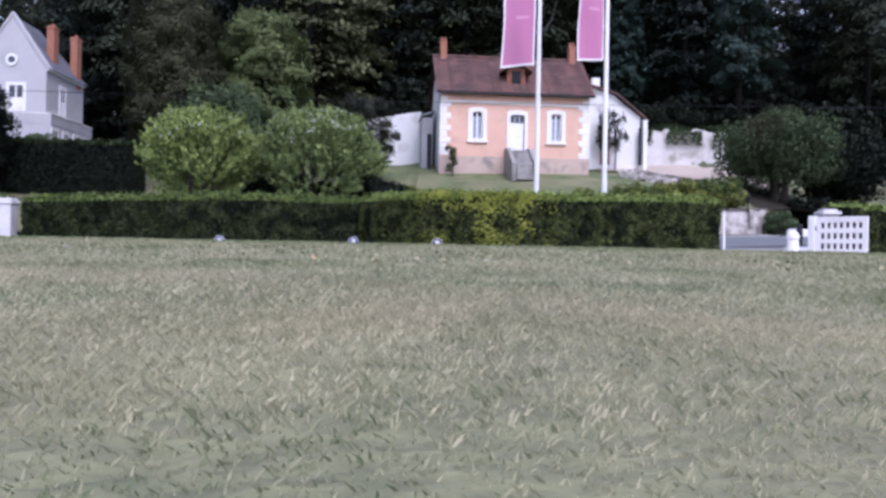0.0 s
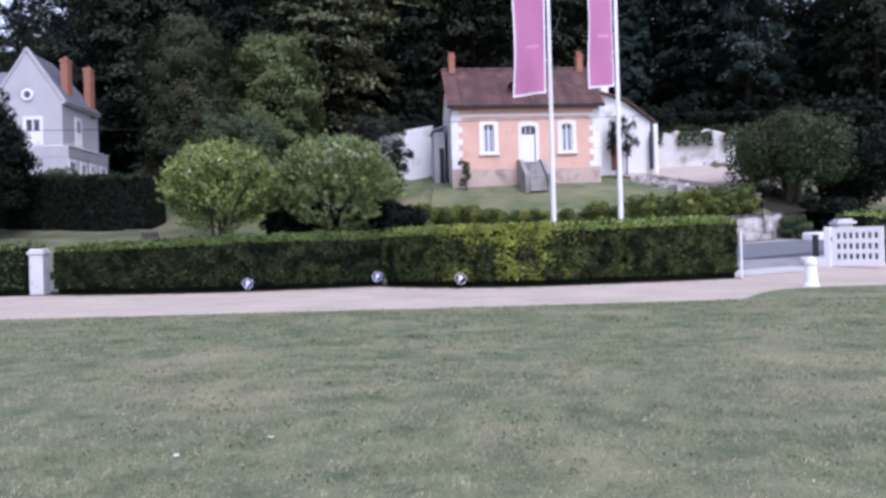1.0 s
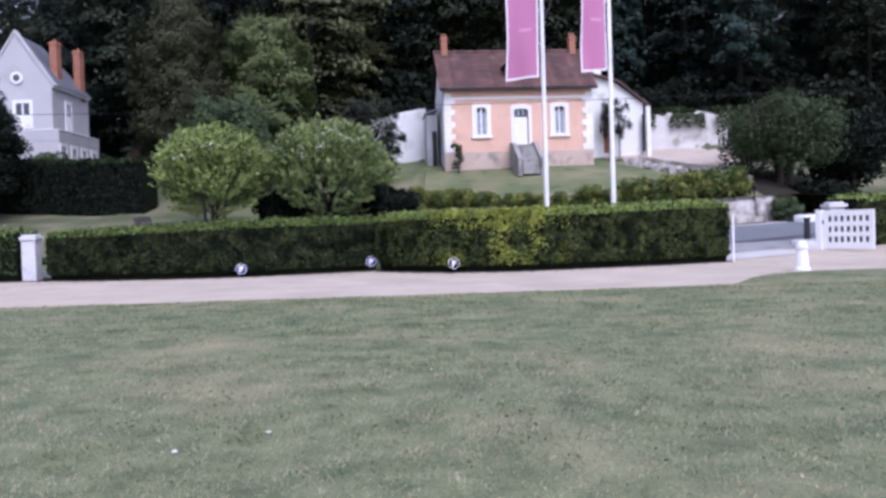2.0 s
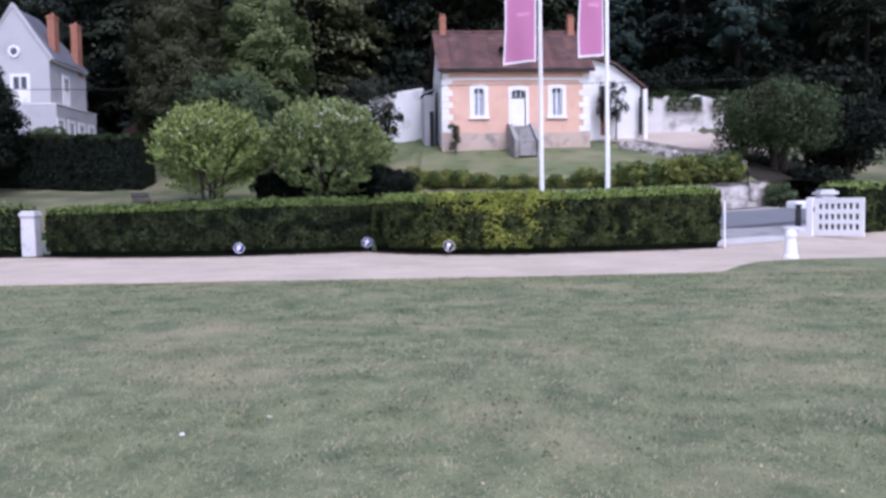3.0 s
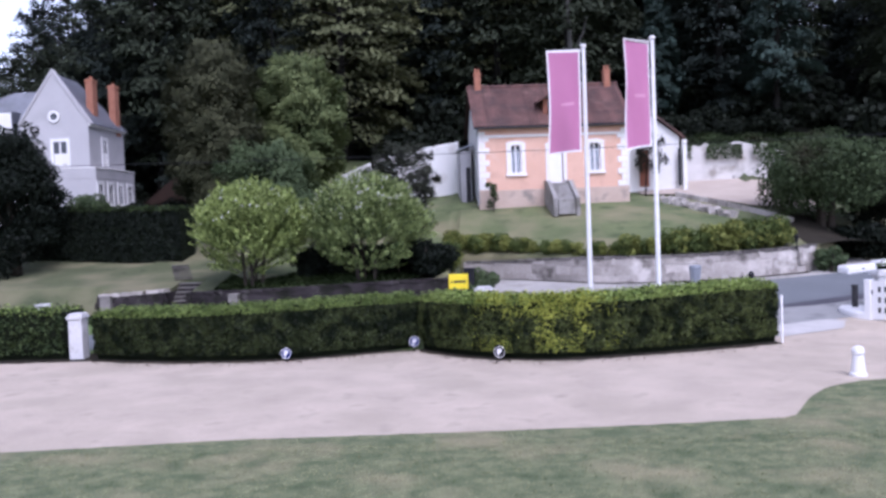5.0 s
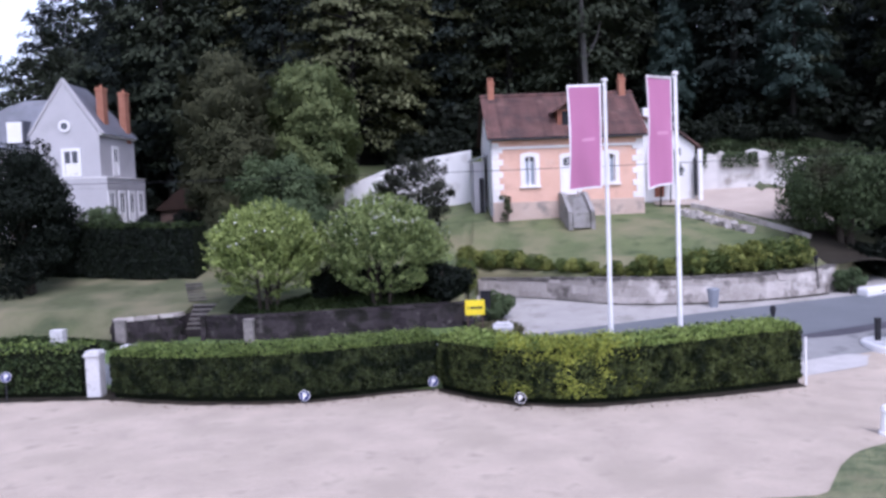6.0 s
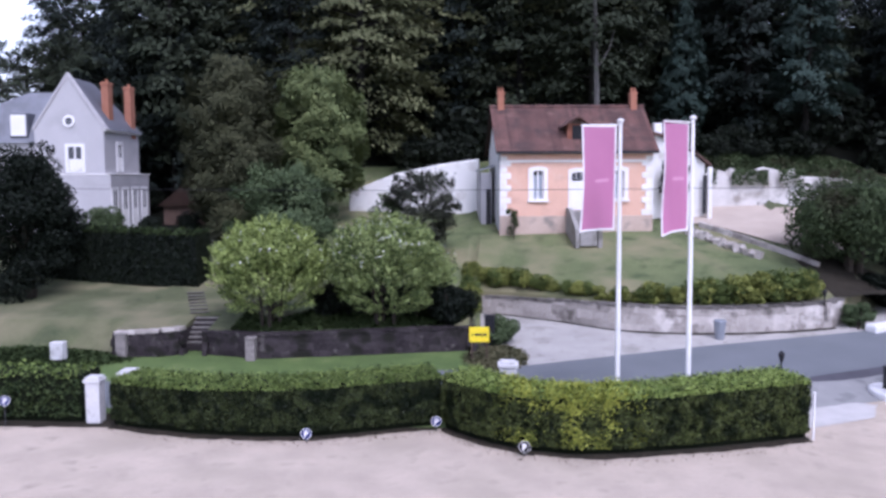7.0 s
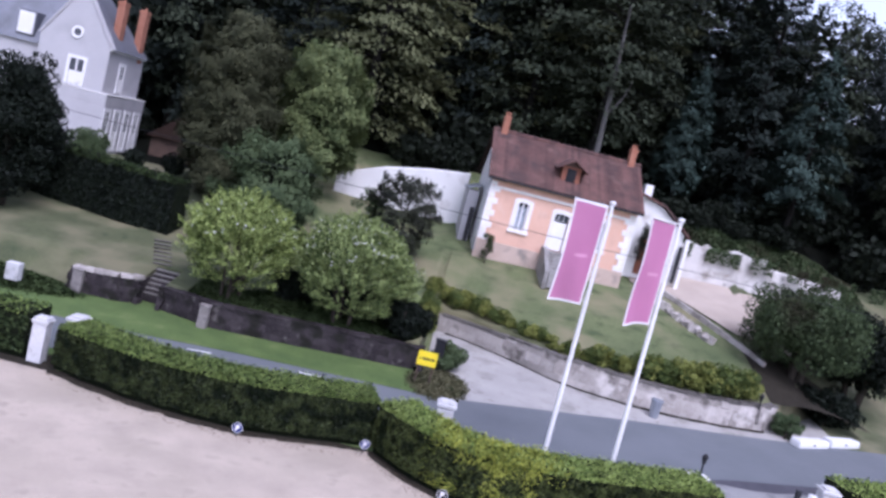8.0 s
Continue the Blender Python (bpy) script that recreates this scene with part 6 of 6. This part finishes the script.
part("block", boxed(-0.4, -0.3, -0.1, 0.4, 0.3, 1.0, 0.04), M["white_stone"], base)
lantern("garden_lamp", 8.72, 27.6, low(8.72, 27.6) + 1.0, 0.75, "small black lantern on a white stone block")
lantern("garden_lamp", 13.75, 36.55, high(13.75, 36.6) + 0.02, 0.6, "small black lantern at the end of the stone wall")
white_box = thing("white_box", pose(-18.9, 32.4, 0.62), "white square meter box on the grass bank", "box")
part("cabinet", boxed(-0.27, -0.2, -0.2, 0.27, 0.2, 0.52, 0.02), M["pillar_stone"], white_box)
part("cabinet_door", boxed(-0.25, -0.215, 0.0, 0.25, -0.2, 0.5, 0.008), M["pillar_stone"], white_box)
bin_thing = thing("waste_bin", pose(8.85, 35.35, low(8.85, 35.35)), "grey-blue waste bin standing against the stone wall", "bin")
part("bin_body", tube(bmesh.new(), [(0, 0, 0), (0, 0, 0.75)], [0.2, 0.27], 10), M["zinc"], bin_thing)
part("bin_lid", tube(bmesh.new(), [(0, 0, 0.75), (0, 0, 0.83), (0, 0, 0.86)], [0.29, 0.27, 0.1], 10), M["zinc"], bin_thing)
dark_bin = thing("waste_bin", pose(-1.1, 35.0, low(-1, 35)), "black waste bin behind the yellow sign", "bin")
part("bin_body", boxed(-0.22, -0.2, 0, 0.22, 0.2, 1.25, 0.03), M["black"], dark_bin)
part("bin_lid", boxed(-0.25, -0.23, 1.25, 0.25, 0.23, 1.33, 0.03), M["black"], dark_bin)

# overhead cable
cable = thing("overhead_cable", Matrix.Identity(4), "thin dark overhead cable", "cable")
pts = [(-60 + k * 6, 39.0, 7.2 + 0.00035 * (k * 6 - 60) ** 2) for k in range(22)]
part("wire", tube(bmesh.new(), pts, [0.014] * len(pts), 5), M["black"], cable)

# ---------------------------------------------------------------- grass


def grass(name, x0, x1, y0, y1, count, hmin, hmax, width, seed, label):
    g = np.random.default_rng(seed)
    n = count
    y = y0 + (y1 - y0) * g.random(n) ** 1.2
    x = -0.3 + g.uniform(-1, 1, n) * np.minimum((0.25 if y1 < 1.5 else 1.5) + 0.62 * np.maximum(y + 1.35, 0), x1)
    keep = np.array([b < lawn_edge(a) - 0.05 for a, b in zip(x, y)])
    x, y = x[keep], y[keep]
    n = len(x)
    h = g.uniform(hmin, hmax, n) * (0.6 + 0.8 * np.array([0.5 + 0.5 * noise.noise((a * 1.2, b * 1.2, 2)) for a, b in zip(x, y)]))
    h *= 0.4 + 0.6 * np.clip((y - y0) / (0.35 * (y1 - y0)), 0, 1)     # each belt of grass starts low
    a = g.uniform(0, math.tau, n)
    lean = g.uniform(0.3, 1.4, n) * h
    wx, wy = np.cos(a + 1.57) * width, np.sin(a + 1.57) * width
    root = np.array([lawn_z(a, b) for a, b in zip(x, y)]) + 0.016
    v = np.stack([np.stack([x - wx, y - wy, root], 1), np.stack([x + wx, y + wy, root], 1),
                  np.stack([x + wx * 0.7 + np.cos(a) * lean * 0.4, y + wy * 0.7 + np.sin(a) * lean * 0.4, root + h * 0.65], 1),
                  np.stack([x + np.cos(a) * lean, y + np.sin(a) * lean, root + h], 1)], 1).reshape(-1, 3)
    me = bpy.data.meshes.new(name)
    m = n * 4
    me.vertices.add(m)
    me.vertices.foreach_set("co", v.astype(np.float32).ravel())
    me.loops.add(m)
    me.loops.foreach_set("vertex_index", np.arange(m, dtype=np.int32))
    me.polygons.add(n)
    me.polygons.foreach_set("loop_start", np.arange(0, m, 4, dtype=np.int32))
    me.update(calc_edges=True)
    return tagged(part(name, me, M["blade" if y1 < 8 else "blade_green"]), label, "grass", kind="stuff")


grass("grass_blades", -3, 3, -1.15, -0.35, 42000, 0.003, 0.009, 0.0007, 1, "short pale green and straw-coloured grass blades")
grass("grass_blades", -3, 3, -0.6, 1.45, 50000, 0.005, 0.018, 0.0014, 5, "dense short straw-coloured and green grass")
grass("grass_blades", -6, 6, 1.05, 6.5, 54000, 0.008, 0.034, 0.0034, 4, "short green and straw-coloured mown grass")
grass("grass_blades", -9, 9, 5.8, 13.5, 42000, 0.010, 0.040, 0.0055, 2, "short mown grass further across the lawn")
grass("grass_blades", -9, 9, 12.0, 18.5, 18000, 0.015, 0.045, 0.005, 3, "slightly longer grass towards the gravel edge")

# low weeds in the lawn: small clumps of dark green leaves
g = np.random.default_rng(78)
mid_y = 2.6 + 10.5 * g.random(500)
mid = np.stack([g.uniform(-1, 1, 500) * (0.7 + 0.6 * mid_y), mid_y, np.full(500, 0.02)], 1)
at = np.repeat(mid, 16, axis=0)
spread_of = np.repeat(g.uniform(0.03, 0.16, 500), 16)[:, None]
at += g.normal(size=at.shape) * np.array([1, 1, 0.12]) * spread_of
at[:, 2] = np.clip(at[:, 2], 0.016, 0.035) + np.array([lawn_z(a, b) for a, b in at[:, :2]])
face = g.normal(size=at.shape) * 0.5 + np.array([0, 0, 1.0])
weeds = part("lawn_weeds", leaf_faces("lawn_weeds", at, face / np.linalg.norm(face, axis=1, keepdims=True), 0.016, g), M["weed"])
tagged(weeds, "small clumps of dark green weeds in the lawn", "weeds", kind="stuff")

# fallen leaves on the lawn
g = np.random.default_rng(77)
far = 1.2 + 11.8 * g.random(420)
spots = np.stack([g.uniform(-1, 1, 420) * (0.6 + 0.6 * far), far, np.array([lawn_z(0, b) + 0.03 for b in far])], 1)
up = g.normal(size=(420, 3)) * 0.4 + np.array([0, 0, 1.0])
litter = part("fallen_leaves", leaf_faces("fallen_leaves", spots, up / np.linalg.norm(up, axis=1, keepdims=True), 0.014, g), M["dry_leaf"])
tagged(litter, "scattered small dry leaves on the lawn", "fallen leaves", kind="stuff")
for x, y, size in ((-2.16, 3.14, 0.045), (-2.79, 3.61, 0.035), (-1.68, 3.55, 0.035), (-0.65, 5.55, 0.04), (0.02, 1.9, 0.022), (2.58, 5.26, 0.03)):
    size *= 0.7
    p = thing("pale_leaf", pose(x, y, lawn_z(x, y) + 0.03, 8, 5, x * 200), "pale curled dry leaf lying on the grass", "leaf", "pale leaves")
    bm = bmesh.new()
    rim = [bm.verts.new((math.cos(a * math.tau / 9) * size, math.sin(a * math.tau / 9) * size * 0.6, 0.12 * size * math.cos(a * math.tau / 4.5))) for a in range(9)]
    mid = bm.verts.new((0, 0, -0.1 * size))
    for a in range(9):
        bm.faces.new((mid, rim[a], rim[(a + 1) % 9]))
    part("blade", bm, M["pale_leaf"], p)
